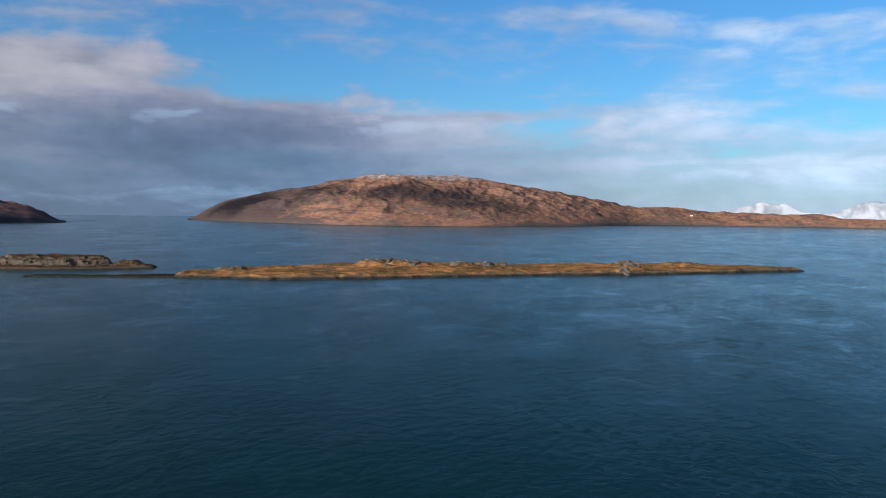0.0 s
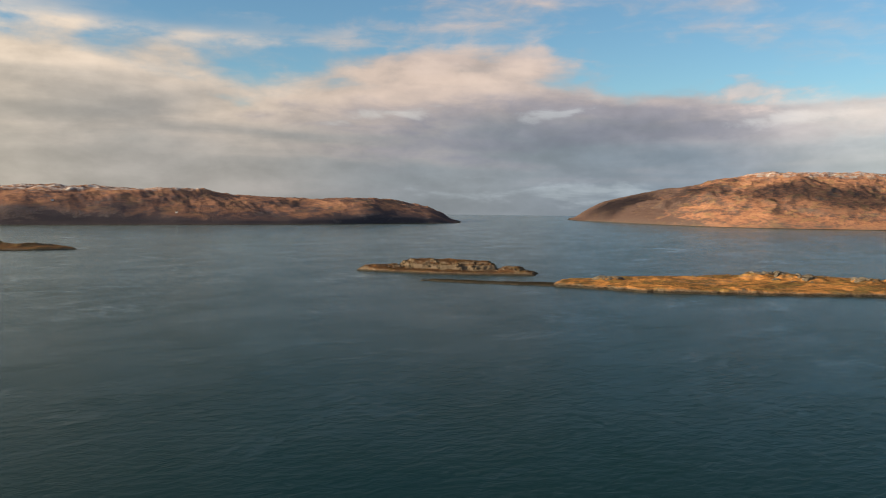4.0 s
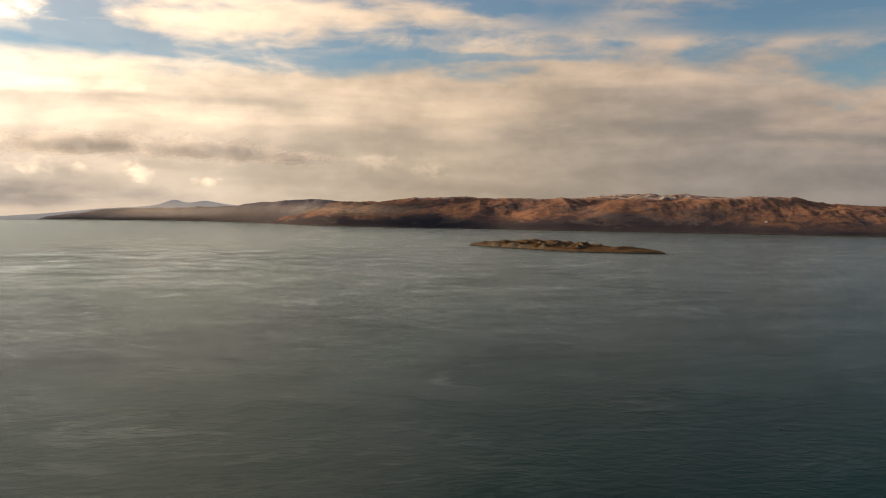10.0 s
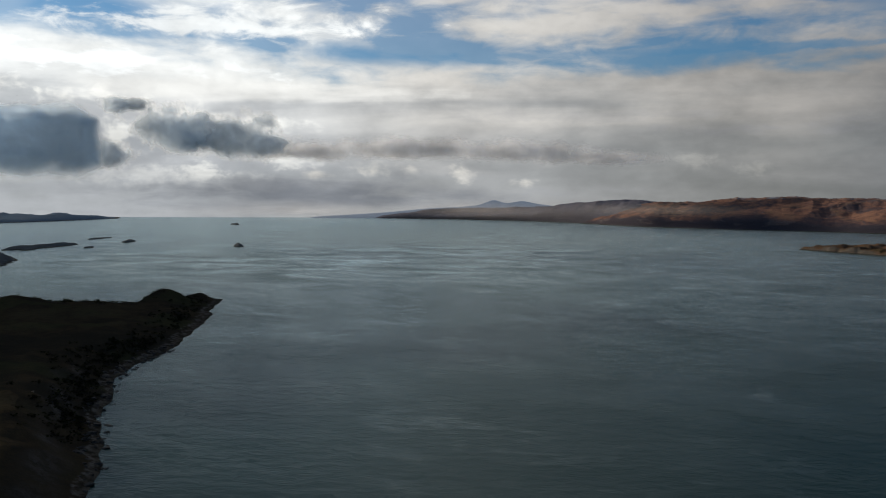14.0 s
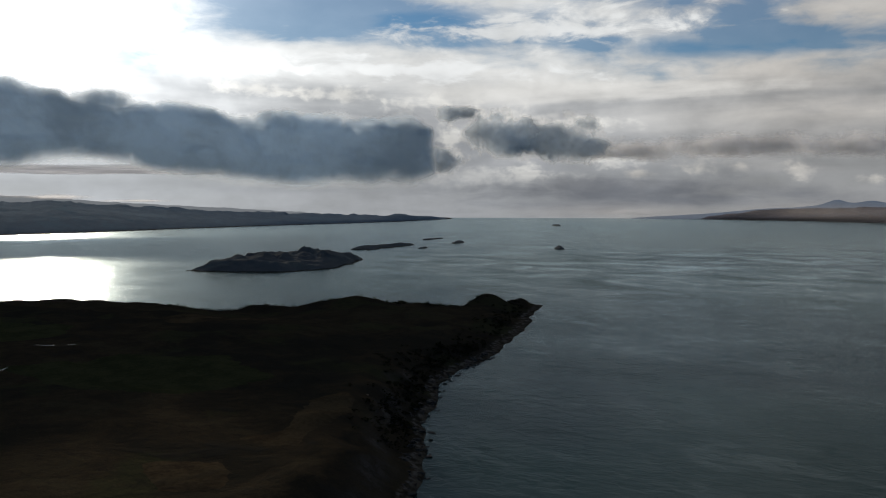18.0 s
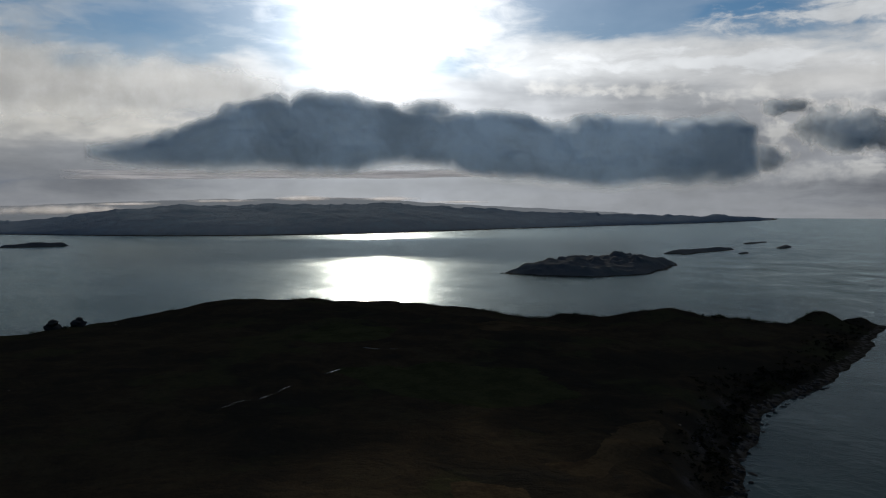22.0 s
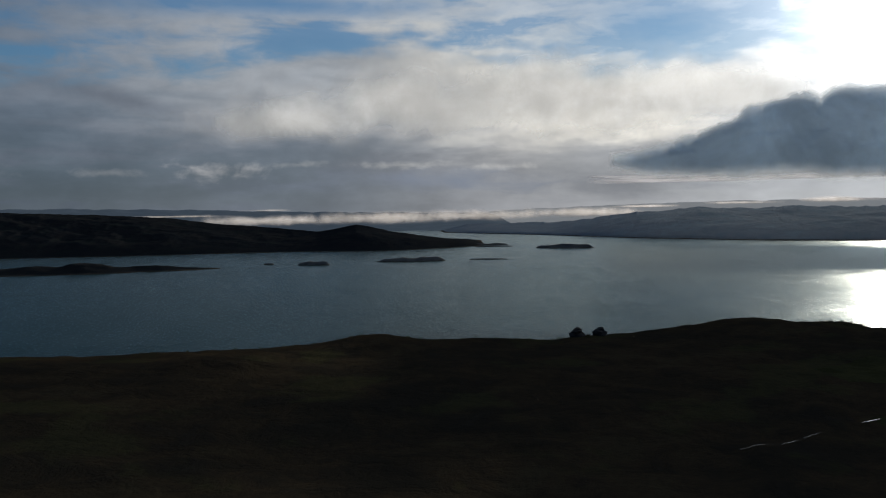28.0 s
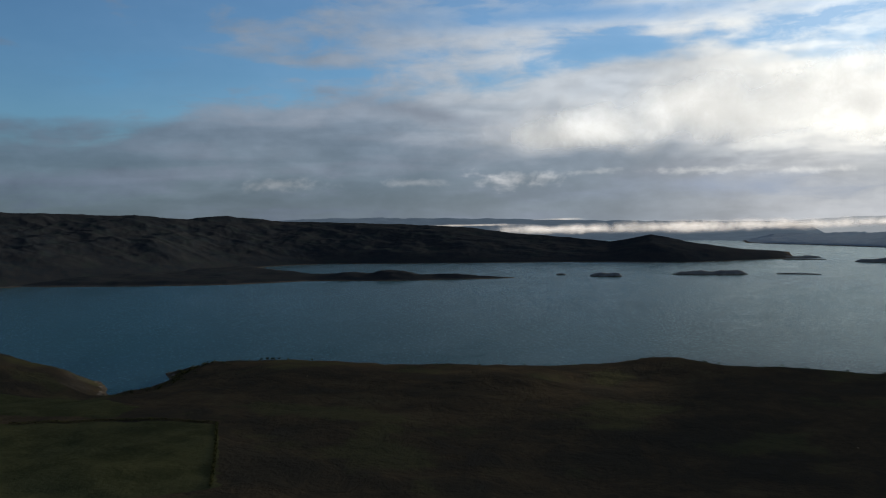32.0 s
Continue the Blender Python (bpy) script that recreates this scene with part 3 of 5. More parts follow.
# base colours darkened below real heath to stand in for cloud shade
HEATH = moor("heath", (0.028, 0.0245, 0.0155), (0.0150, 0.0142, 0.0112), (0.07, 0.066, 0.062), (0.027, 0.029, 0.014), 1.4, 0.06, None, 1.8, 0.6, 0.9, bumps=0.5, fuzz=0.055)
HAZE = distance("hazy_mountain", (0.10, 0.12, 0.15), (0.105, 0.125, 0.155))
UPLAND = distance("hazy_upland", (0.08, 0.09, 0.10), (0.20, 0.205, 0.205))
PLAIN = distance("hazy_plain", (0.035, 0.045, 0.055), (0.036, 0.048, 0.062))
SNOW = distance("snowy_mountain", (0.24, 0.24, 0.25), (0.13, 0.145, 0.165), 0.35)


# ---------------------------------------------------------------- the sea
def build_sea():
    radii = np.concatenate([[0.0], np.geomspace(40, 4970, 70)])
    turns = np.radians(np.linspace(0, 360, 241))
    R_, A_ = np.meshgrid(radii, turns, indexing="ij")
    sheet("sea", -25 + R_ * np.cos(A_), R_ * np.sin(A_), np.zeros_like(R_), SEA)
    ob = bpy.data.objects["sea"]
    tagged(ob, "dark blue sea water ruffled by tidal currents and light wind", "sea", kind="structure")


build_sea()


# ---------------------------------------------------------------- land
def coast(name, eye, line, mat, label, category, seed, back=500.0, rough=0.10, steps=(900, 100), steepness=0.6, crags=1.0, bluffs=0.15, jag=0.06, spur=420.0, grit=1.0):
    """Hills along a shore seen from eye. line: heading, height angle of the skyline, metres to the shore, metres to the crest."""
    az, el, near, crest = (np.array(c, float) for c in zip(*line))
    order = np.argsort(az)
    az, el, near, crest = az[order], el[order], near[order], crest[order]
    a = np.linspace(az[0], az[-1], steps[0])
    E, N, C = np.interp(a, az, el), np.interp(a, az, near), np.interp(a, az, crest)
    k = np.ones(5) / 5
    E = np.convolve(np.pad(E, 2, mode="edge"), k, "valid")
    wide = np.ones(61) / 61
    N, C = (np.convolve(np.pad(v, 30, mode="edge"), wide, "valid") for v in (N, C))
    plain_top = eye[2] + C * np.tan(np.radians(E))
    E = E + jag * (fbm(a * 100, a * 0, 160, seed + 21, 5, 0.6) + 0.5 * ridged(a * 100, a * 0, 90, seed + 22, 3) - 0.2)
    top = eye[2] + C * np.tan(np.radians(E))
    s = np.concatenate([np.linspace(-0.08, 1.0, steps[1]), 1 + np.linspace(0.05, 1, 14)])
    S, A_ = np.meshgrid(s, a, indexing="ij")
    N2, C2 = N[None, :], C[None, :]
    T2 = plain_top[None, :] + (top - plain_top)[None, :] * smooth(S, 0.6, 1.0)
    rad = np.where(S <= 1, N2 + (C2 - N2) * S, C2 + (S - 1) * back)
    X = eye[0] - np.sin(np.radians(A_)) * rad
    Y = eye[1] + np.cos(np.radians(A_)) * rad
    bluff = np.clip(steepness * (1 + bluffs * fbm(X * 0.4, Y * 0.4, 160, seed + 2, 3)), 0.12, 1.2)
    rise = np.where(S <= 1, np.clip(S, 0, 1) ** bluff, 1 - 0.6 * smooth(S, 1.0, 2.0))
    wob = fbm(X, Y, spur, seed, 6, 0.30 + 0.25 * grit)
    rg = ridged(X, Y, spur * 0.7, seed + 5, 5 if grit > 0.7 else 3)
    body = np.sin(np.clip(S, 0, 1) * math.pi)
    Z = T2 * rise + T2 * crags * (0.34 * wob + 0.16 * rg) * body
    Z += T2 * rough * fbm(X, Y, 90, seed + 9, 4) * np.clip(S * 3, 0, 1)
    Z += grit * crags * (0.10 * T2 * ridged(X, Y, 130, seed + 13, 4) + 3.0 * ridged(X, Y, 40, seed + 15, 3)) * np.clip(S * 4, 0, 1) * np.where(S <= 1, 1 - 0.7 * smooth(S, 0.8, 1.0), 0.3)
    width = 0.04 * (a[-1] - a[0])
    ends = smooth(a, a[0], a[0] + width) * smooth(-a, -a[-1], -a[-1] + width)
    Z = np.where(S < 0, S * 60, Z) + 0.0
    Z = np.where(S >= 0, np.maximum(Z, 0.6 + 3 * np.clip(S * 8, 0, 1)), Z)
    Z = np.where(Z > 0, Z * ends[None, :], Z) - 2.0 * (1 - ends)[None, :]
    ob = sheet(name, X, Y, Z, mat)
    return tagged(ob, label, category, kind="structure")


def isle(name, poly, height, mat, label, category, seed, step=4.0, rim=22.0, wobble=9.0, knolls=(), crag=0.35, group="", kind="", mesas=()):
    """Low land inside a plan: a rocky rim, rough turf and craggy knolls (x, y, radius, height)."""
    xs, ys = [p[0] for p in poly], [p[1] for p in poly]
    X, Y = np.meshgrid(np.arange(min(xs) - 24, max(xs) + 24, step), np.arange(min(ys) - 24, max(ys) + 24, step), indexing="ij")
    d = inside(X, Y, list(poly)) + wobble * fbm(X, Y, 55, seed, 5, 0.6) + 0.4 * wobble * fbm(X, Y, 12, seed + 3, 3)
    lift = height * smooth(d, -1, rim) * (0.72 + 0.5 * fbm(X, Y, 90, seed + 6, 5, 0.6))
    broken = np.clip(ridged(X, Y, 34, seed + 8, 5), -0.2, 1)
    lift += height * crag * broken * smooth(d, 1, rim)
    for kx, ky, kr, kh in knolls:
        q = 1 - np.hypot(X - kx, Y - ky) / (kr * 1.5) + 0.55 * fbm(X, Y, 30, seed + 11, 4, 0.6)
        lift += 0.95 * kh * (0.8 * smooth(q, -0.1, 0.75) + 0.3 * smooth(q, 0.0, 0.4) * broken) * smooth(d, 0, 10)
    for shape, mh in mesas:
        # flat-topped crag with a steep, notched face
        q = inside(X, Y, list(shape)) + 7 * fbm(X, Y, 26, seed + 17, 4, 0.6) + 2.5 * ridged(X, Y, 9, seed + 19, 3)
        lift += mh * (0.62 * smooth(q, -4, 3) + 0.38 * smooth(q, 4, 12)) * (1 + 0.13 * fbm(X, Y, 18, seed + 23, 4, 0.6)) * smooth(d, 0, 8)
    Z = np.where(d < 0, np.maximum(d * 0.4, -4.0), lift + 0.9 * smooth(d, 0, 2))
    ob = sheet(name, X, Y, Z, mat, keep=d > -8)
    return tagged(ob, label, category, group, kind)


def rock_mesh(name, seed, mat, flat=0.6, cuts=14):
    """An angular block: a ball cut by random planes."""
    rnd = random.Random(seed)
    bm = bmesh.new()
    bmesh.ops.create_icosphere(bm, subdivisions=3, radius=1.0)
    planes = []
    for _ in range(cuts):
        v = Vector((rnd.gauss(0, 1), rnd.gauss(0, 1), rnd.gauss(0, 0.8))).normalized()
        planes.append((v, rnd.uniform(0.55, 0.9)))
    for v in bm.verts:
        for nrm, lim in planes:
            over = v.co.dot(nrm) - lim
            if over > 0:
                v.co -= nrm * over
        v.co += 0.05 * noise.noise_vector(v.co * 3.0 + Vector((seed, 0, 0)))
        v.co.z *= flat
    me = bpy.data.meshes.new(name)
    bm.to_mesh(me)
    bm.free()
    me.materials.append(mat)
    return me


def stones(name, mat):
    m, n = material(name)
    pos = n.node("ShaderNodeNewGeometry").outputs["Position"]
    own = n.node("ShaderNodeObjectInfo").outputs["Random"]
    fine, grain = n.noise(pos, 0.6, 6, 0.65), n.noise(pos, 3.0, 5, 0.65)
    c = n.mix(n.step(fine, 0.36, 0.62), mat[0], mat[1])
    c = n.mix(n.mul(n.step(grain, 0.5, 0.7), 0.5), c, mat[2])
    c = n.mix(n.mul(own, 0.45), c, mat[0])
    finish(n, c, 0.9, n.add(fine, n.mul(grain, 0.4)), 0.5, spec=0.1, far=0.8)
    return m


def scatter(parent, name, meshes, spots, seed):
    """Single stones as parts of the land they lie on: x, y, z, size."""
    rnd = random.Random(seed)
    for x, y, z, size in spots:
        ob = new(name, rnd.choice(meshes))
        ob.parent = parent
        ob.location = (x, y, z)
        ob.rotation_euler = (rnd.uniform(-0.25, 0.25), rnd.uniform(-0.25, 0.25), rnd.uniform(0, 6.28))
        ob.scale = (size * rnd.uniform(0.8, 1.5), size * rnd.uniform(0.7, 1.1), size * rnd.uniform(0.6, 1.0))


def ground_at(ob, pts):
    """Heights of a land mesh under a few points."""
    co = np.empty(len(ob.data.vertices) * 3)
    ob.data.vertices.foreach_get("co", co)
    co = co.reshape(-1, 3)
    return [co[np.argmin((co[:, 0] - x) ** 2 + (co[:, 1] - y) ** 2), 2] for x, y in pts]


def outcrops(ob, meshes, knolls, count, big, seed, sink=0.25):
    rnd = random.Random(seed)
    pts = []
    for _ in range(count):
        kx, ky, kr, _h = rnd.choice(knolls)
        pts.append((kx + rnd.gauss(0, kr * 0.5), ky + rnd.gauss(0, kr * 0.5)))
    sizes = [big * rnd.uniform(0.3, 1.0) ** 1.4 for _ in pts]
    scatter(ob, "outcrop", meshes, [(x, y, z - sink * q * 0.5, q) for (x, y), z, q in zip(pts, ground_at(ob, pts), sizes) if z > 0.6], seed)


GREY_STONE = stones("grey_stone", ((0.030, 0.026, 0.020), (0.15, 0.135, 0.11), (0.06, 0.045, 0.022)))
PALE_STONE = stones("lichen_stone", ((0.045, 0.032, 0.020), (0.14, 0.115, 0.082), (0.07, 0.045, 0.022)))
DARK_STONE = stones("wet_stone", ((0.014, 0.013, 0.012), (0.045, 0.043, 0.041), (0.025, 0.025, 0.018)))
GREY_ROCKS = [rock_mesh("grey_rock", k, GREY_STONE) for k in range(5)]
PALE_ROCKS = [rock_mesh("pale_rock", 10 + k, PALE_STONE) for k in range(5)]
DARK_ROCKS = [rock_mesh("dark_rock", 20 + k, DARK_STONE) for k in range(5)]

EYE_A, EYE_B, EYE_C, EYE_D = (0.0, 0.0, 97.5), (-9.5, 14.7, 115.7), (-52.0, 1.0, 122.4), (-52.0, -26.0, 140.4)

coast("hill_island", EYE_A, [
    (41.0, -1.36, 4090, 4130), (40.2, -1.05, 4030, 4200), (38.1, -0.07, 3850, 4350), (35.6, 0.53, 3640, 4350), (32.3, 1.04, 3460, 4300), (30.0, 1.58, 3390, 4300),
    (27.7, 1.89, 3370, 4250), (24.7, 1.79, 3400, 4250), (21.2, 1.68, 3450, 4250), (19.3, 1.33, 3530, 4300), (17.0, 0.98, 3680, 4350),
    (14.0, 0.49, 3880, 4450), (10.6, -0.13, 4250, 4600), (8.8, -0.03, 4380, 4700), (6.0, -0.31, 4500, 4750), (3.6, -0.38, 4600, 4800),
    (-0.1, -0.31, 4680, 4850), (-2.0, -0.58, 4750, 4880), (-6.0, -0.6, 4800, 4900)], HILL,
    "high island hill of brown moor with a snow-dusted summit", "hill island", 11, 300, 0.05, steepness=0.72, crags=0.6, spur=520.0, grit=1.0, jag=0.07)
coast("long_ridge", EYE_B, [(a, e + 0.16 * max(0.0, 1 - abs(a - 76) / 22), near, crest) for a, e, near, crest in [
    (47.2, -1.93, 3450, 3500), (48.4, -1.54, 3400, 3620), (49.9, -0.85, 3377, 3733), (51.7, -0.50, 3341, 3801), (53.6, -0.19, 3270, 3750), (57.8, -0.41, 3190, 3650),
    (62.4, -0.24, 3140, 3700), (64.7, 0.02, 3130, 3750), (68.5, 0.00, 3140, 3800), (70.4, 0.22, 3150, 3850), (74.5, 0.35, 3180, 3900),
    (76.7, 0.15, 3210, 3900), (80.2, -0.05, 3240, 3900), (83.6, 0.05, 3330, 3950), (86.9, 0.15, 3410, 4050), (90.0, 0.06, 3457, 4062),
    (93.0, -0.24, 3548, 4056), (95.9, -0.25, 3642, 4151), (98.0, -0.50, 3900, 4350), (100.5, -1.20, 4250, 4500)]], RIDGE,
    "long brown moorland ridge above a steep dark shore", "ridge", 23, 250, 0.05, steepness=0.42, bluffs=0.6, crags=0.9, spur=620.0, grit=0.6, jag=0.11)
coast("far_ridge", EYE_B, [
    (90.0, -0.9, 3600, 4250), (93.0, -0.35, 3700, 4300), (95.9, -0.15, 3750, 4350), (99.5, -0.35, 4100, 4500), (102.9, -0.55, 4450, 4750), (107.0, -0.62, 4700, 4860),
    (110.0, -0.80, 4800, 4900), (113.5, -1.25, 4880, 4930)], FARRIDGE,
    "far end of the moorland ridge, coloured blue-grey for distance haze", "ridge", 27, 250, 0.05, steepness=0.45, bluffs=0.4, spur=700.0, grit=0.3)
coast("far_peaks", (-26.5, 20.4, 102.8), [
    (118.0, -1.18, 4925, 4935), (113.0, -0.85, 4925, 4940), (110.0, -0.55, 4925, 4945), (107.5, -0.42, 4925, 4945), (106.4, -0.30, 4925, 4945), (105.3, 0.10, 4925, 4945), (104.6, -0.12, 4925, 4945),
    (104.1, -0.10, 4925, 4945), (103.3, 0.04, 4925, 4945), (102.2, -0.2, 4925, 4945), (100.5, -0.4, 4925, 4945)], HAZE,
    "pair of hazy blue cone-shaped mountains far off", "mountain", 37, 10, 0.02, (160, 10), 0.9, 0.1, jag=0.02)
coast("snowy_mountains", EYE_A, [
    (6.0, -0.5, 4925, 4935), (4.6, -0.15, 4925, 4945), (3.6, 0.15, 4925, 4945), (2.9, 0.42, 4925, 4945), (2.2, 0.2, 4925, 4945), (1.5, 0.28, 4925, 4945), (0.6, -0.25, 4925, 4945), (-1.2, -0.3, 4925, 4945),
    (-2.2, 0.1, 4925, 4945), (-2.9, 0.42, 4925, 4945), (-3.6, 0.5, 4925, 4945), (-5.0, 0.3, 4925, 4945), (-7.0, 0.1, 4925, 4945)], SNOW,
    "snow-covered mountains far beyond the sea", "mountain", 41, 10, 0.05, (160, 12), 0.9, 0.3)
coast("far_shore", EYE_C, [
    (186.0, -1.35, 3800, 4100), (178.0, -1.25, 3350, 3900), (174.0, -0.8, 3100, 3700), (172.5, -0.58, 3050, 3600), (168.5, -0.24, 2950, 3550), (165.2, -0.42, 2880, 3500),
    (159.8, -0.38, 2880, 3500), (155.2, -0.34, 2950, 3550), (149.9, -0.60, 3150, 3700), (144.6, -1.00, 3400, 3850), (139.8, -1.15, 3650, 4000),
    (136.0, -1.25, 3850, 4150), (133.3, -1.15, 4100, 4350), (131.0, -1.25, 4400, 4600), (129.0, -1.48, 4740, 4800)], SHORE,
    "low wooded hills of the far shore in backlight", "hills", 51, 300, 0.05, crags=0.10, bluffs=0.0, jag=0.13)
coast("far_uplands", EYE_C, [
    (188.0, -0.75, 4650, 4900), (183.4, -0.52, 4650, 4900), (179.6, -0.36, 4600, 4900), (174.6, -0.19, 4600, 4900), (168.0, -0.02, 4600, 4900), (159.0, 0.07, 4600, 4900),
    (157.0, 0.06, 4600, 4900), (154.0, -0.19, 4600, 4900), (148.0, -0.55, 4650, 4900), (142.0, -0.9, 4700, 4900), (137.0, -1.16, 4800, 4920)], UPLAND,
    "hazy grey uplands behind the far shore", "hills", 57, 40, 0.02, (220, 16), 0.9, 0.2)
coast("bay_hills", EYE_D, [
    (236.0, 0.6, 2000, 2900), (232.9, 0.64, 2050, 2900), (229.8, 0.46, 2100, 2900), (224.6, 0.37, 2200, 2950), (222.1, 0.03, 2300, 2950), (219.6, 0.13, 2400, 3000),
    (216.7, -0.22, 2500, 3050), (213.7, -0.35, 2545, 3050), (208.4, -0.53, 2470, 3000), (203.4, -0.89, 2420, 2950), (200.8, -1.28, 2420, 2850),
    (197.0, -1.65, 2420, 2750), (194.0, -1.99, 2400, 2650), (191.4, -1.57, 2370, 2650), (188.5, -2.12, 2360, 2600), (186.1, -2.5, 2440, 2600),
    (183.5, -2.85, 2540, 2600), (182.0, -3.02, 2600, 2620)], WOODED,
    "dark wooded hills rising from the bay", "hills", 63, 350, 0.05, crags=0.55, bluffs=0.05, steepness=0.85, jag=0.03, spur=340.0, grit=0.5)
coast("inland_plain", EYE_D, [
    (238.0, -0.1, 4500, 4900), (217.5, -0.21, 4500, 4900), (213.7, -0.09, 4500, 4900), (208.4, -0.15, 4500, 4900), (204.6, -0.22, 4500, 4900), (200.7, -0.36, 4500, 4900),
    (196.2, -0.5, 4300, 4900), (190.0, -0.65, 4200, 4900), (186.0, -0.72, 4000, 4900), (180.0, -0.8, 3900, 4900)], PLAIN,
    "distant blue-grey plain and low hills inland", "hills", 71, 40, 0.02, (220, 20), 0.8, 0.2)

GRASS_KNOLLS = [(-585, 1090, 20, 7), (-560, 1110, 14, 6), (-525, 1105, 16, 4), (-470, 1145, 16, 7), (-445, 1180, 14, 5), (-425, 1190, 9, 4), (-262, 1330, 22, 5), (-245, 1260, 14, 4),
                (-235, 1190, 12, 3), (-180, 1370, 26, 4), (-700, 905, 16, 3), (-660, 975, 16, 3), (-330, 1230, 22, 2)]
ROCKY_KNOLLS = [(-1040, 782, 20, 3.5), (-1018, 800, 10, 3), (-868, 893, 15, 5), (-850, 900, 12, 3), (-884, 902, 10, 4)]
ROCKY_MESA = [(-1018, 812), (-990, 806), (-950, 832), (-916, 862), (-898, 888), (-915, 905), (-962, 892), (-1012, 850)]
SOUND_KNOLLS = [(-2035, 275, 80, 6), (-1985, 320, 90, 7), (-1935, 380, 55, 5), (-1885, 455, 50, 4), (-1850, 505, 34, 3)]
grass_island = isle("grass_island", [
    (-720, 810), (-601, 853), (-481, 950), (-395, 1046), (-288, 1139), (-173, 1238), (-80, 1337), (-3, 1414), (-70, 1418), (-165, 1415), (-250, 1400),
    (-350, 1300), (-430, 1230), (-510, 1195), (-610, 1130), (-650, 1080), (-705, 980), (-752, 880)], 5.6, ISLE,
    "long low island of orange grass with a dark rocky shore", "island", 101, 2.2, 8, 8, GRASS_KNOLLS, 0.3)
outcrops(grass_island, GREY_ROCKS, GRASS_KNOLLS[:11], 240, 7.5, 301)
outcrops(grass_island, GREY_ROCKS, [(-735, 900, 22, 0), (-700, 975, 26, 0), (-660, 1055, 26, 0), (-610, 1115, 26, 0), (-520, 1180, 30, 0), (-430, 1215, 30, 0), (-355, 1285, 30, 0), (-290, 1350, 30, 0), (-215, 1395, 30, 0)], 110, 4.0, 307)
isle("skerry", [(-870, 728), (-803, 758), (-690, 838), (-700, 862), (-750, 835), (-810, 785), (-868, 748)], 1.4, WEED, "low dark weed-covered skerry beside the grass island", "skerry", 103, 2.0, 6, 8)
rocky_island = isle("rocky_island", [
    (-1050, 742), (-1000, 764), (-916, 805), (-861, 862), (-826, 900), (-850, 935), (-940, 925), (-1020, 870), (-1075, 790)], 4.2, CRAG,
    "small craggy island with brown turf and bare rock faces", "island", 107, 1.6, 9, 6, ROCKY_KNOLLS, 0.3, mesas=[(ROCKY_MESA, 12.5)])
outcrops(rocky_island, PALE_ROCKS + GREY_ROCKS, ROCKY_KNOLLS, 90, 3.2, 303)
outcrops(rocky_island, PALE_ROCKS, [(x, y, 9, 0) for x, y in ROCKY_MESA[:6]] + [((a[0] + b[0]) / 2, (a[1] + b[1]) / 2, 11, 0) for a, b in zip(ROCKY_MESA[:5], ROCKY_MESA[1:6])], 170, 3.7, 309)
outcrops(rocky_island, PALE_ROCKS, [(-1012, 808, 6, 0), (-1004, 806, 6, 0)], 16, 4.2, 311)
sound_island = isle("sound_island", [
    (-2068, 168), (-1970, 235), (-1893, 295), (-1782, 402), (-1745, 562), (-1850, 560), (-1950, 450), (-2080, 330), (-2150, 210)], 5.0, OLIVE,
    "low olive island in the middle of the sound", "island", 109, 3.5, 14, 10, SOUND_KNOLLS, 0.15)
outcrops(sound_island, GREY_ROCKS, SOUND_KNOLLS, 90, 5.0, 305)
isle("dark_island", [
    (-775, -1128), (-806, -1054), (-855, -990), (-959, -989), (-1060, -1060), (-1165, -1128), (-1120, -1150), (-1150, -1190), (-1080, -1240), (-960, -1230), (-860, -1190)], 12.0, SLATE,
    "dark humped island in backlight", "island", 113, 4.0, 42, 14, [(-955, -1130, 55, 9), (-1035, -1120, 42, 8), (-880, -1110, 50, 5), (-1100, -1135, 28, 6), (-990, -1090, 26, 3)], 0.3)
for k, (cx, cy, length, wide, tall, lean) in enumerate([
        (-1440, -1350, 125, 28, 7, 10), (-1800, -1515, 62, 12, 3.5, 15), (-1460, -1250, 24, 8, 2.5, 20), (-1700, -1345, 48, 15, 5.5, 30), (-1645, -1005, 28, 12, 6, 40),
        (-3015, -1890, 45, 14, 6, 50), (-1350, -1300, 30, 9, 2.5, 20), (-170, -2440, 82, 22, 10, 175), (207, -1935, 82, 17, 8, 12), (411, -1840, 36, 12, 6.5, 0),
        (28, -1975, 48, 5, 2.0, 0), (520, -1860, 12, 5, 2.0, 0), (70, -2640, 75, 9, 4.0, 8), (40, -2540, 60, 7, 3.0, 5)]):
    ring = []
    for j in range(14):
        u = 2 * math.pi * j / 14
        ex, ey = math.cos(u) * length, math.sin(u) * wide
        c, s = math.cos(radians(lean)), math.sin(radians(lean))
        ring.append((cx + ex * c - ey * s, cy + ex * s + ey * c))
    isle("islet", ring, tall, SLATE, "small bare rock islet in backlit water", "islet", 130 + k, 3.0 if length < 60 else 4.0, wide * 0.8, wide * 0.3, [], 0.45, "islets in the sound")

isle("spit", [
    (2400, -900), (1617, -1279), (1347, -1343), (1123, -1438), (1012, -1568), (817, -1626), (640, -1711), (590, -1755), (680, -1775), (900, -1760),
    (1080, -1740), (1250, -1830), (1700, -2150), (2500, -1900)], 10.0, WOODED, "dark low promontory reaching into the bay", "headland", 151, 6.0, 60, 12, [(860, -1690, 40, 10), (960, -1660, 30, 5)], 0.05, kind="structure")

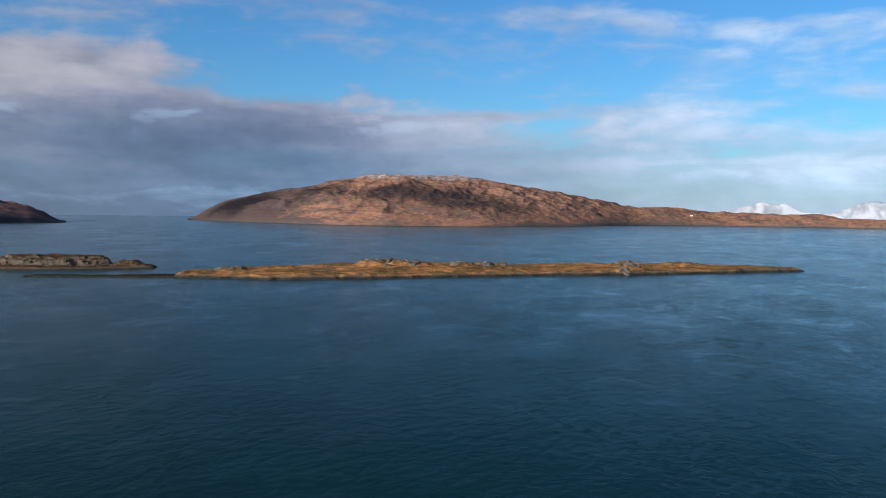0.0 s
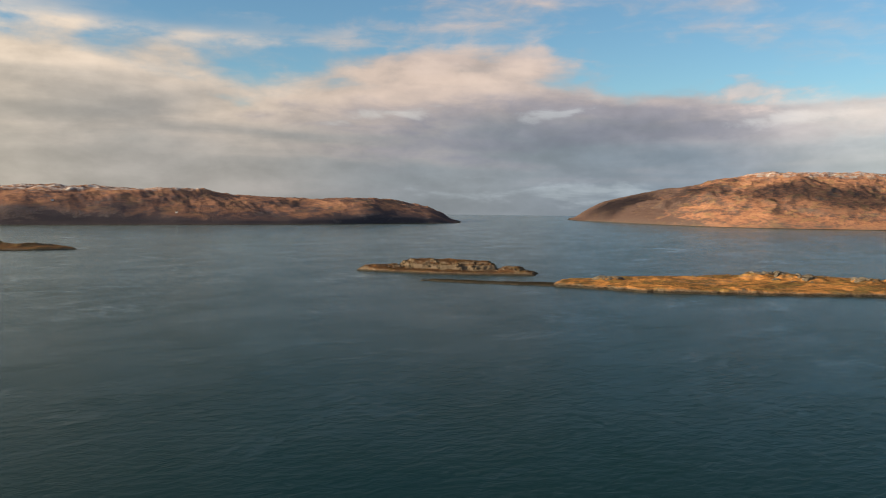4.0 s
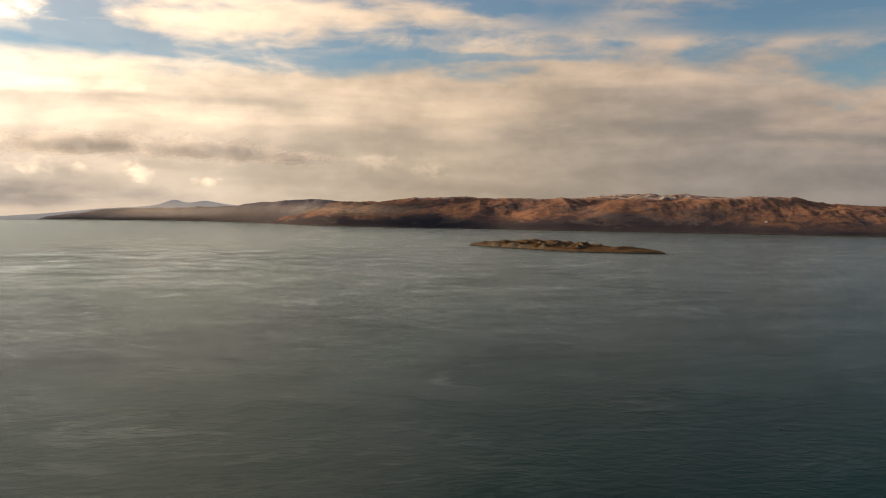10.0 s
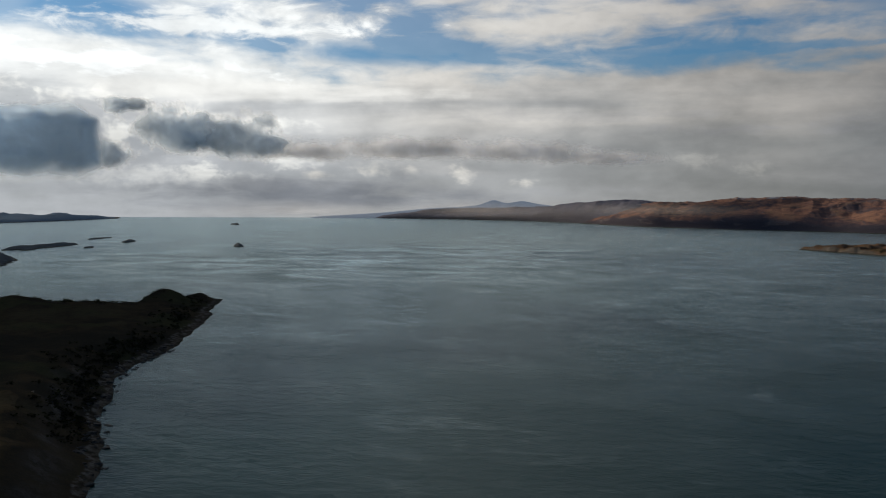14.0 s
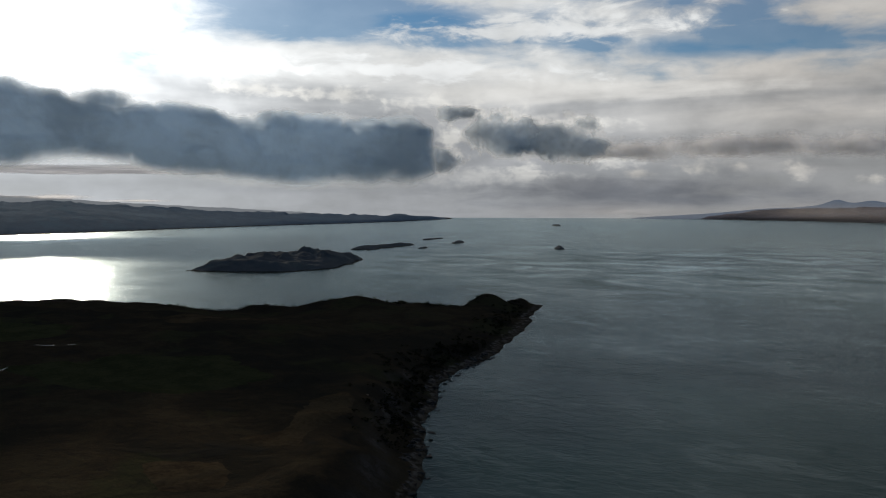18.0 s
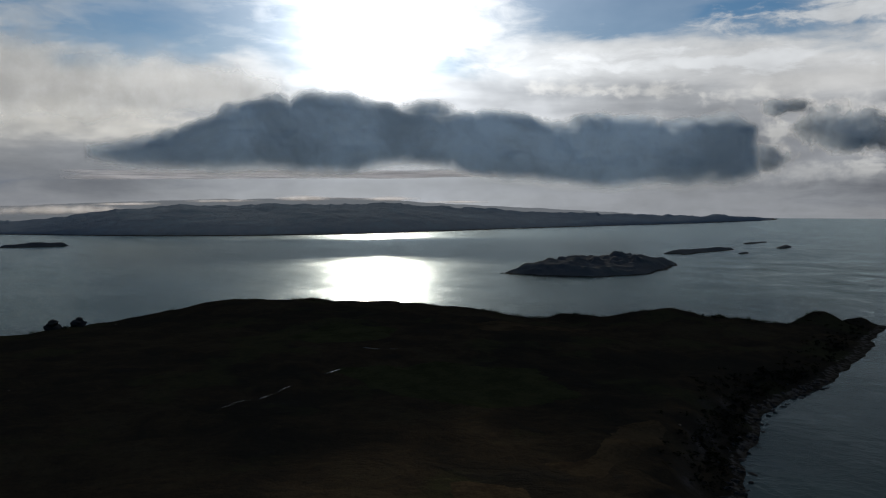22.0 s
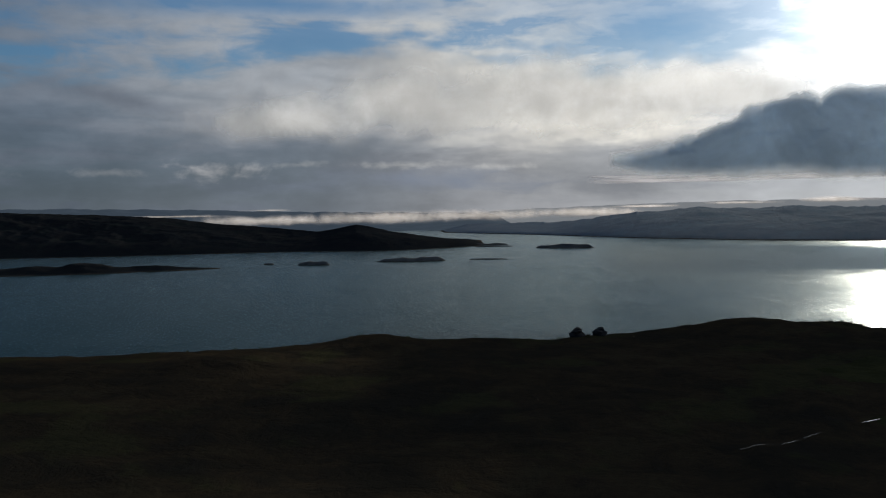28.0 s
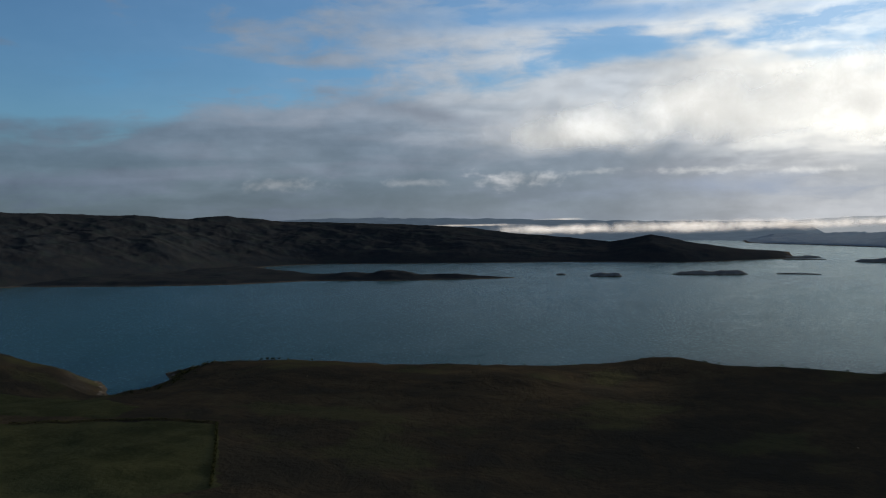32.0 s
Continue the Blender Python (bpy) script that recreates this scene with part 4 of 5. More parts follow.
HEADLAND = [
    (-780, -478), (-640, -402), (-520, -342), (-470, -330), (-420, -312), (-370, -275), (-322, -237), (-278, -198), (-150, -120), (0, -60), (200, 60), (420, 200), (760, 420),
    (1150, 500), (1150, -150), (760, -440), (640, -525), (575, -556), (532, -556), (478, -512), (456, -528), (482, -588), (514, -612), (450, -640), (300, -668), (160, -708), (85, -745), (-37, -765), (-163, -790), (-258, -840),
    (-338, -825), (-383, -785), (-425, -778), (-470, -735), (-495, -712), (-520, -657), (-545, -635), (-620, -612), (-665, -560), (-676, -552), (-690, -515), (-735, -510), (-772, -495)]
KNOLLS = [(-702, -492, 19, 10), (-752, -490, 13, 4), (-728, -488, 8, -3), (-650, -556, 12, 7), (-590, -565, 42, 9), (-520, -620, 22, 5), (600, -470, 50, 19), (440, -480, 42, -11), (-500, -690, 12, 3), (-340, -795, 30, 4), (-180, -770, 26, 4), (160, -590, 45, 9), (-250, -760, 80, 6), (-420, -700, 60, 5), (68, -690, 38, 7), (320, -560, 60, 6)]


def headland_height(X, Y):
    d = inside(X, Y, HEADLAND) + 8 * fbm(X, Y, 60, 171, 4) + 3 * fbm(X, Y, 14, 174, 3)
    z = (17.0 - 8.0 * smooth(-X, 330, 520)) * smooth(d, -2, 42) + 7.0 * smooth(d, 30, 200)
    z += 7.0 * fbm(X, Y, 260, 177, 3) * smooth(d, 20, 120) + 2.4 * fbm(X, Y, 60, 181, 4) * smooth(d, 5, 40) + 0.5 * fbm(X, Y, 12, 187, 4)
    z += (3.0 * fbm(X, Y, 42, 191, 4) + 1.5 * ridged(X, Y, 24, 193, 3)) * smooth(d, 4, 26) * (0.4 + 0.6 * smooth(-X, 200, 420))
    for kx, ky, kr, kh in KNOLLS:
        z += kh * np.exp(-((X - kx) ** 2 + (Y - ky) ** 2) / (kr * kr)) * (1 + 0.25 * ridged(X, Y, 40, 182, 3)) * smooth(d, 0, 14)
    return d, np.where(d < 0, np.maximum(d * 0.35, -4.0), z + 0.5 * smooth(d, 0, 3))


GX, GY = np.meshgrid(np.arange(-820, 1160, 4.5), np.arange(-880, 510, 4.5), indexing="ij")
GD, GZ = headland_height(GX, GY)


def build_headland():
    X, Y, Z, d = GX, GY, GZ, GD
    ob = sheet("headland", X, Y, Z, HEATH, keep=d > -9)
    return tagged(ob, "dark heathery headland with rough pasture and a rocky shore", "headland", kind="structure")


headland = build_headland()


# ---------------------------------------------------------------- clouds low enough to cast shade
def vapour(name, tone, through, soft=0.34, most=1.0, grain=0.55, rim=0.0):
    """Cloud or mist by its thickness; rim: white painted on thin edges for their sunlit lining."""
    m, n = material(name)
    own = n.node("ShaderNodeAttribute")
    own.attribute_name = "thickness"
    pos = n.node("ShaderNodeNewGeometry").outputs["Position"]
    curl = n.noise(pos, 0.012, 8, 0.62, 0.3)
    deep = n.add(own.outputs["Fac"], n.mul(n.sub(curl, 0.5), grain))
    body = n.mul(n.step(deep, 0.02, soft), most)
    grey = n.mix(n.step(n.noise(pos, 0.006, 6, 0.6, 0.3), 0.35, 0.65), tuple(v * 0.68 for v in tone), tone)
    pass_on = through
    if rim:
        thin = n.mul(n.step(deep, 0.45, 0.02), rim)
        grey = n.mix(thin, grey, (0.97, 0.96, 0.93))
        pass_on = n.add(through, n.mul(thin, 0.95 - through))
    d = n.node("ShaderNodeBsdfDiffuse", grey).outputs[0]
    t = n.node("ShaderNodeBsdfTranslucent", grey).outputs[0]
    both = n.node("ShaderNodeMixShader", pass_on, d, t).outputs[0]
    gone = n.node("ShaderNodeBsdfTransparent").outputs[0]
    n.node("ShaderNodeOutputMaterial", n.node("ShaderNodeMixShader", body, gone, both).outputs[0])
    return m


def low_cloud(name, eye, az, dist, lumps, mat, label, seed, deep, cell=8.0, swirl=0.5, size=160.0, sides=((-1, "near_side"), (1, "far_side")), edges=()):
    """A heap of cloud about a heading: lumps are heading, height angle, half width and half height in degrees.
    edges: heading, foot and top in degrees, for a heap with a flat foot and billowing top."""
    a = [(radians(p[0] - az), radians(p[1]), radians(p[2]), radians(p[3])) for p in lumps]
    lo, hi = min(p[0] - 1.4 * p[2] for p in a), max(p[0] + 1.4 * p[2] for p in a)
    bo, to = min(p[1] - 1.6 * p[3] for p in a), max(p[1] + 1.6 * p[3] for p in a)
    U, V = np.meshgrid(np.arange(lo, hi, cell / dist), np.arange(bo, to, cell / dist), indexing="ij")
    F = np.zeros(U.shape)
    for u, v, w, h in a:
        below = np.where(V < v, 1.25, 1.0)
        F += np.exp(7 * np.clip(1 - np.sqrt(((U - u) / w) ** 2 + ((V - v) * below / h) ** 2), -1.2, 1))
    F = np.log(F + 1e-4) / 7 - 0.06
    x, y = U * dist, V * dist
    if edges:
        ea, ef, et = (np.radians(np.array(c, float)) for c in zip(*sorted(edges)))
        ef = ef - radians(0.7)
        F = np.minimum(np.minimum(np.interp(U + radians(az), ea, et) - V, (V - np.interp(U + radians(az), ea, ef)) * 0.7) / radians(1.5),
                       np.minimum(U + radians(az) - ea[0], ea[-1] - U - radians(az)) / radians(1.2))
        F = np.clip(F, -1.5, 0.9)
    F = F + (0.35 if edges else 1.0) * swirl * (0.7 * fbm(x, y * 1.4, size, seed, 5, 0.55) + (0.0 if edges else 0.3) * ridged(x, y, size * 0.5, seed + 3, 4))
    keep = F > -0.25
    if edges:
        lift = np.clip((V - np.interp(U + radians(az), ea, ef)) / radians(3.5), 0.12, 1)
        F = F - 0.36 * lift * ridged(x, y * 1.3, 78, seed + 31, 3) + 0.22 * ridged(x, y, 400, seed + 37, 2)
        keep = F > -0.25
    bulk = deep * np.sqrt(np.clip(F, 0, 1)) * (1 + 0.35 * fbm(x, y, size * 0.6, seed + 7, 4))
    whole = tagged(new(name), label, "cloud", kind="structure")
    for side, part_name in sides:
        r = dist + side * bulk
        ang = U + radians(az)
        X, Y, Z = eye[0] - np.sin(ang) * r, eye[1] + np.cos(ang) * r, eye[2] + np.tan(V) * r
        n_, m_ = X.shape
        ob = sheet(part_name, X, Y, Z, mat, keep=keep, parent=whole)
        idx = np.arange(n_ * m_).reshape(n_, m_)
        quads = np.stack([idx[:-1, :-1], idx[1:, :-1], idx[1:, 1:], idx[:-1, 1:]], -1).reshape(-1, 4)
        used = np.unique(quads[keep.ravel()[quads].any(1)])
        own = ob.data.attributes.new("thickness", "FLOAT", "POINT")
        own.data.foreach_set("value", F.ravel()[used].astype(np.float32))
    return whole


THIN = ((1, "veil"),)
HEAP = vapour("heap_cloud", (0.60, 0.72, 0.84), 0.55, 0.62, 1.0, 0.42, 0.4)
PUFF = vapour("puff_cloud", (0.52, 0.60, 0.68), 0.55, 0.7, 0.92, 0.55, 0.6)
PALE = vapour("pale_cloud", (0.70, 0.77, 0.84), 0.72, 0.85, 0.92, 0.7)
GREY = vapour("grey_cloud", (0.70, 0.72, 0.75), 0.55, 0.8, 0.85, 0.8)
FOG = vapour("fog", (0.76, 0.77, 0.79), 0.7, 0.8, 0.72, 0.8)
low_cloud("dark_cloud", EYE_C, 152.0, 1620.0, [
    (160.5, 4.7, 8.0, 2.8), (155.0, 4.5, 8.0, 2.9), (149.0, 3.9, 8.5, 3.3), (142.5, 3.2, 8.0, 3.2), (136.0, 2.9, 5.8, 2.9), (166.3, 3.9, 6.2, 1.5), (171.0, 3.3, 4.2, 0.7), (157.0, 6.2, 3.8, 1.2), (147.0, 5.9, 4.5, 1.2), (138.5, 5.0, 3.0, 1.1)], HEAP,
    "long dark heap of cloud below the sun", 203, 40.0, 3.6, 0.60, 150.0, edges=[
        (174.2, 3.2, 3.4), (172.5, 2.8, 3.8), (169.0, 2.3, 4.6), (165.9, 2.1, 6.2), (162.0, 2.2, 7.2), (157.5, 1.9, 7.3), (152.5, 2.1, 6.7), (148.0, 1.5, 6.2), (144.0, 1.0, 5.7), (140.5, 0.7, 5.6), (135.0, 0.6, 5.6), (132.3, 0.9, 5.5), (130.6, 1.8, 4.6)])
for lumps, seed in (([(126.8, 4.2, 3.3, 1.9), (125.4, 3.6, 2.4, 1.6)], 241), ([(122.2, 3.8, 3.6, 1.8), (120.9, 3.2, 2.3, 1.5), (123.6, 3.3, 2.4, 1.3)], 243), ([(130.4, 2.3, 2.0, 1.3)], 247), ([(129.2, 5.5, 2.4, 0.7)], 251)):
    low_cloud("puff_cloud", EYE_C, 126.0, 2500.0, lumps, PUFF, "small dark ragged puff of cloud over the sound", seed, 30.0, 5.0, 0.55, 60.0)
low_cloud("pale_cloud", EYE_C, 176.0, 1750.0, [
    (167.0, 6.9, 6.5, 2.2), (171.5, 6.8, 8.0, 3.0), (178.0, 7.0, 12.0, 4.2), (187.0, 6.6, 12.0, 3.8), (195.0, 5.7, 9.0, 2.3)], PALE,
    "pale sheet of cloud lit from behind", 211, 12.0, 8.0, 0.5, 260.0, THIN)
low_cloud("sea_cloud", EYE_B, 108.0, 4300.0, [
    (98.0, 2.7, 5.0, 0.8), (104.0, 3.1, 7.0, 1.1), (111.0, 3.3, 7.0, 1.1), (119.0, 3.0, 6.0, 0.9)], GREY,
    "grey sheet of cloud low over the sound", 229, 40.0, 14.0, 0.5, 420.0)
low_cloud("fog_bank", EYE_D, 186.0, 4150.0, [
    (197.0, -1.15, 6.0, 0.46), (190.0, -1.1, 6.5, 0.62), (183.0, -1.0, 6.5, 0.58), (176.0, -0.9, 5.5, 0.42), (204.0, -0.75, 4.0, 0.12), (197.5, -0.42, 2.2, 0.10)], FOG,
    "white bank of fog lying over the inland plain", 217, 30.0, 7.0, 0.5, 260.0, THIN)
low_cloud("ridge_mist", EYE_C, 158.0, 4480.0, [
    (166.0, -0.12, 4.0, 0.20), (160.5, 0.0, 4.0, 0.26), (155.0, -0.06, 3.0, 0.22), (150.0, -0.30, 3.5, 0.13), (172.0, -0.28, 3.0, 0.14)], FOG,
    "thin bright mist spilling over the far ridge", 223, 20.0, 6.0, 0.5, 240.0, THIN)


def flat_cloud(name, eye, z, az0, az1, near, far, mat, label, seed):
    """A level sheet of stratus with ragged rims, thin towards its edges."""
    A_, R_ = np.meshgrid(np.radians(np.arange(az0, az1, 0.25)), np.arange(near, far, 14.0), indexing="ij")
    u, v = (A_ - A_[0, 0]) / (A_[-1, 0] - A_[0, 0]), (R_ - near) / (far - near)
    X, Y = eye[0] - np.sin(A_) * R_, eye[1] + np.cos(A_) * R_
    F = np.minimum(np.minimum(u, 1 - u) * 5, np.minimum(v, 1 - v) * 3.0) + 0.30 * fbm(X, Y, 420, seed, 5, 0.55)
    whole = tagged(new(name), label, "cloud", kind="structure")
    keep = F > -0.2
    for side, part_name in ((1, "veil"),):
        Z = z + side * 6.0 * fbm(X, Y, 260, seed + 2, 4) * (1 + 0.4 * fbm(X, Y, 90, seed + 4, 3))
        ob = sheet(part_name, X, Y, Z, mat, keep=keep, parent=whole)
        n_, m_ = X.shape
        idx = np.arange(n_ * m_).reshape(n_, m_)
        quads = np.stack([idx[:-1, :-1], idx[1:, :-1], idx[1:, 1:], idx[:-1, 1:]], -1).reshape(-1, 4)
        used = np.unique(quads[keep.ravel()[quads].any(1)])
        own = ob.data.attributes.new("thickness", "FLOAT", "POINT")
        own.data.foreach_set("value", F.ravel()[used].astype(np.float32))
    return whole


# upright translucent sheet added before the ridge to stand in for haze
HAZE_AIR = vapour("haze_sheet", (0.86, 0.81, 0.75), 0.7, 1.6, 0.26, 0.12)
low_cloud("haze_sheet", EYE_B, 106.0, 3050.0, [
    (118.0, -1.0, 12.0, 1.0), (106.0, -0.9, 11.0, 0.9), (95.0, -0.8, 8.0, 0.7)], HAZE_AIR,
    "thin translucent sheet standing in for warm haze over the mouth of the sound", 267, 20.0, 9.0, 0.25, 500.0, THIN)


def shading_cloud(patches, away, label, seed):
    """Unseen grey cloud added high up beneath the sun to cast shade: patches are the place it shades and its half width
    and half height.
    """
    across = Vector((-SUN_DIR.y, SUN_DIR.x, 0)).normalized()
    up = SUN_DIR.cross(across)
    up = up if up.z > 0 else -up
    whole = tagged(new("high_cloud"), label, "cloud", kind="structure")
    for k, (x, y, z, wide, tall) in enumerate(patches):
        q = Vector((x, y, z)) + SUN_DIR * away
        U, V = np.meshgrid(np.linspace(-1.5, 1.5, 70), np.linspace(-1.5, 1.5, 44), indexing="ij")
        F = 1 - np.hypot(U, V) + 0.55 * fbm(U * wide, V * tall * 2, 0.9 * wide, seed + k, 5, 0.55)
        deep = 12 * fbm(U * wide, V * tall, wide * 0.5, seed + k + 40, 4)
        X, Y, Z = (q[c] + across[c] * U * wide + up[c] * V * tall + SUN_DIR[c] * deep for c in range(3))
        ob = sheet("veil", X, Y, Z, SHADING, parent=whole)
        own = ob.data.attributes.new("thickness", "FLOAT", "POINT")
        own.data.foreach_set("value", F.ravel().astype(np.float32))
    return whole


SHADING = vapour("shading_cloud", (0.62, 0.64, 0.67), 0.35, 0.30, 1.0, 0.3)
shading_cloud([(-2450, 3200, 75, 170, 120), (-1640, 3350, 142, 300, 78), (-2050, 3300, 150, 120, 70)], 8500.0, "unseen grey cloud added beneath the sun to shade the hill island", 271)

STRATUS = vapour("stratus", (0.86, 0.87, 0.88), 0.95, 0.5, 1.0, 0.5)
flat_cloud("stratus_cloud", EYE_C, 205.0, 136.0, 176.0, 2440.0, 3620.0, STRATUS, "thin grey sheet of stratus above the far water", 261)


# ---------------------------------------------------------------- on the headland
def lie(x, y):
    """Height of the headland at one point."""
    fx, fy = (x + 820) / 4.5, (y + 880) / 4.5
    i, j = int(fx), int(fy)
    a, b = fx - i, fy - j
    return float((GZ[i, j] * (1 - a) + GZ[i + 1, j] * a) * (1 - b) + (GZ[i, j + 1] * (1 - a) + GZ[i + 1, j + 1] * a) * b)


def pasture(name, poly, mat, label, seed, proud=0.35, step=3.0, wobble=5.0):
    """A patch of other ground, laid over the headland."""
    xs, ys = [p[0] for p in poly], [p[1] for p in poly]
    X, Y = np.meshgrid(np.arange(min(xs) - 9, max(xs) + 9, step), np.arange(min(ys) - 9, max(ys) + 9, step), indexing="ij")
    d = inside(X, Y, list(poly)) + wobble * fbm(X, Y, 22, seed, 4)
    Z = headland_height(X, Y)[1] + proud * smooth(d, -1.5, 2.5) - 0.3 * smooth(-d, 1.0, 4.0)
    return tagged(sheet(name, X, Y, Z, mat, keep=d > -1), label, "pasture", kind="structure")


def turf(name, a, b):
    m, n = material(name)
    pos = n.node("ShaderNodeNewGeometry").outputs["Position"]
    big, fine = n.noise(pos, 0.05, 6, 0.6, 0.4), n.noise(pos, 0.5, 6, 0.65)
    c = n.mix(n.step(n.add(n.mul(big, 0.6), n.mul(fine, 0.4)), 0.4, 0.6), a, b)
    finish(n, c, 1.0, n.add(big, n.mul(fine, 0.4)), 0.8, spec=0.0)
    return m


GREEN = turf("green_pasture", (0.018, 0.0205, 0.0105), (0.029, 0.031, 0.0155))
STRAW = turf("bleached_grass", (0.024, 0.0185, 0.012), (0.046, 0.036, 0.021))
pasture("green_field", [(-225, -440), (-290, -436), (-330, -400), (-318, -340), (-262, -338), (-236, -372)], GREEN, "dull green pasture enclosed by dark heath", 401)
pasture("green_field", [(-238, -570), (-285, -602), (-318, -560), (-290, -520), (-240, -518)], GREEN, "dull green pasture near the far shore", 402)
pasture("green_field", [(520, -230), (372, -345), (252, -378), (186, -300), (300, -180)], GREEN, "large dark green field beside a hedge", 403, wobble=1.5)
pasture("grass_patch", [(-255, -255), (-300, -284), (-318, -282), (-300, -262), (-250, -238), (-236, -262)], STRAW, "patch of bleached grass among heather", 404)
pasture("grass_patch", [(-196, -250), (-216, -240), (-204, -218), (-184, -226)], STRAW, "small patch of pale grass among heather", 405)
# green sheet laid over the knoll stands in for thin sunlight
pasture("grass_patch", [(490, -418), (428, -440), (340, -412), (326, -380), (404, -360)], GREEN, "grassy shoulder of a knoll, its thin sunlight put into the turf colour", 407)
pasture("grass_patch", [(-430, -520), (-480, -540), (-470, -580), (-400, -580), (-380, -540)], STRAW, "patch of bleached grass among heather", 410)


def pool_water():
    m, n = material("pool_water")
    pos = n.node("ShaderNodeNewGeometry").outputs["Position"]
    finish(n, (0.012, 0.014, 0.014, 1), 0.12, n.noise(pos, 1.2, 3, 0.5), 0.05, spec=0.5, far=0.4)
    return m


POOL = pool_water()


def strip(name, line, wide, label, category, seed):
    """A band of still water along a line on the ground."""
    rnd = random.Random(seed)
    verts, faces = [], []
    pts = []
    for (ax, ay), (bx, by) in zip(line, line[1:]):
        for k in range(6):
            f = k / 6
            pts.append((ax + (bx - ax) * f + rnd.uniform(-0.5, 0.5), ay + (by - ay) * f + rnd.uniform(-0.5, 0.5)))
    pts.append(line[-1])
    for i, (x, y) in enumerate(pts):
        qx, qy = pts[min(i + 1, len(pts) - 1)]
        px, py = pts[max(i - 1, 0)]
        dx, dy = qx - px, qy - py
        ln = math.hypot(dx, dy) or 1.0
        w = wide * rnd.uniform(0.35, 1.0) * (0.3 if i in (0, len(pts) - 1) else 1.0)
        z = max(lie(x, y), lie(x - dy / ln * w, y + dx / ln * w), lie(x + dy / ln * w, y - dx / ln * w)) + 0.45
        verts += [(x - dy / ln * w, y + dx / ln * w, z), (x + dy / ln * w, y - dx / ln * w, z)]
        if i:
            faces.append((2 * i - 2, 2 * i - 1, 2 * i + 1, 2 * i))
    return tagged(linked(name, verts, faces, POOL), label, category, kind="structure")


for reach in ([(-146, -388), (-156, -393), (-163, -397)], [(-167, -399), (-176, -405)], [(-180, -408), (-186, -413), (-190, -415)]):
    strip("stream", reach, 0.17, "narrow stream glinting between banks of heather", "stream", 1)
strip("stream", [(-215, -433), (-226, -439)], 0.35, "short glinting reach of the stream", "stream", 2)
strip("pond", [(-262, -491), (-266, -486), (-270, -481)], 0.36, "small bright pond in the moor", "pond", 3)
strip("pond", [(-275, -478), (-279, -475)], 0.28, "small bright pond in the moor", "pond", 4)


def hedge(line, tall, wide, label, seed):
    """A bushy hedge: many leafy clumps along a line, on stems."""
    rnd = random.Random(seed)
    whole = tagged(new("hedge"), label, "hedge", kind="structure")
    verts, faces = [], []
    for (ax, ay), (bx, by) in zip(line, line[1:]):
        ln = math.hypot(bx - ax, by - ay)
        for k in range(int(ln * 14)):
            f = rnd.random()
            x, y = ax + (bx - ax) * f + rnd.gauss(0, wide * 0.4), ay + (by - ay) * f + rnd.gauss(0, wide * 0.4)
            z = lie(ax + (bx - ax) * f, ay + (by - ay) * f) + tall * rnd.random() ** 0.7 * rnd.uniform(0.6, 1.2)
            leaf(verts, faces, rnd, x, y, z, rnd.uniform(0.25, 0.5))
    linked("foliage", verts, faces, LEAF, whole, shade=False)
    return whole


def leaf(verts, faces, rnd, x, y, z, r):
    a, b = rnd.uniform(0, 6.28), rnd.uniform(-1, 1)
    u = Vector((math.cos(a), math.sin(a), b * 0.6)).normalized() * r
    v = u.orthogonal().normalized() * r * 0.6
    k = len(verts)
    c = Vector((x, y, z))
    verts += [tuple(c - u), tuple(c + v), tuple(c + u), tuple(c - v)]
    faces.append((k, k + 1, k + 2, k + 3))


def leaf_material():
    m, n = material("dark_leaf")
    own = n.node("ShaderNodeNewGeometry").outputs["Random Per Island"]
    finish(n, n.mix(own, (0.010, 0.012, 0.006), (0.034, 0.036, 0.014)), 1.0, spec=0.0)
    return m


def bark_material():
    m, n = material("bark")
    pos = n.node("ShaderNodeNewGeometry").outputs["Position"]
    g = n.noise(pos, 3.0, 5, 0.6)
    finish(n, n.mix(g, (0.018, 0.015, 0.012), (0.055, 0.047, 0.038)), 0.9, g, 0.05, spec=0.0)
    return m


LEAF, BARK = leaf_material(), bark_material()
hedge([(186, -298), (214, -334), (252, -380)], 1.6, 1.0, "dark hedge along the edge of a field", 1)
hedge([(252, -380), (310, -366), (372, -346)], 1.3, 0.9, "dark hedge along the edge of a field", 2)


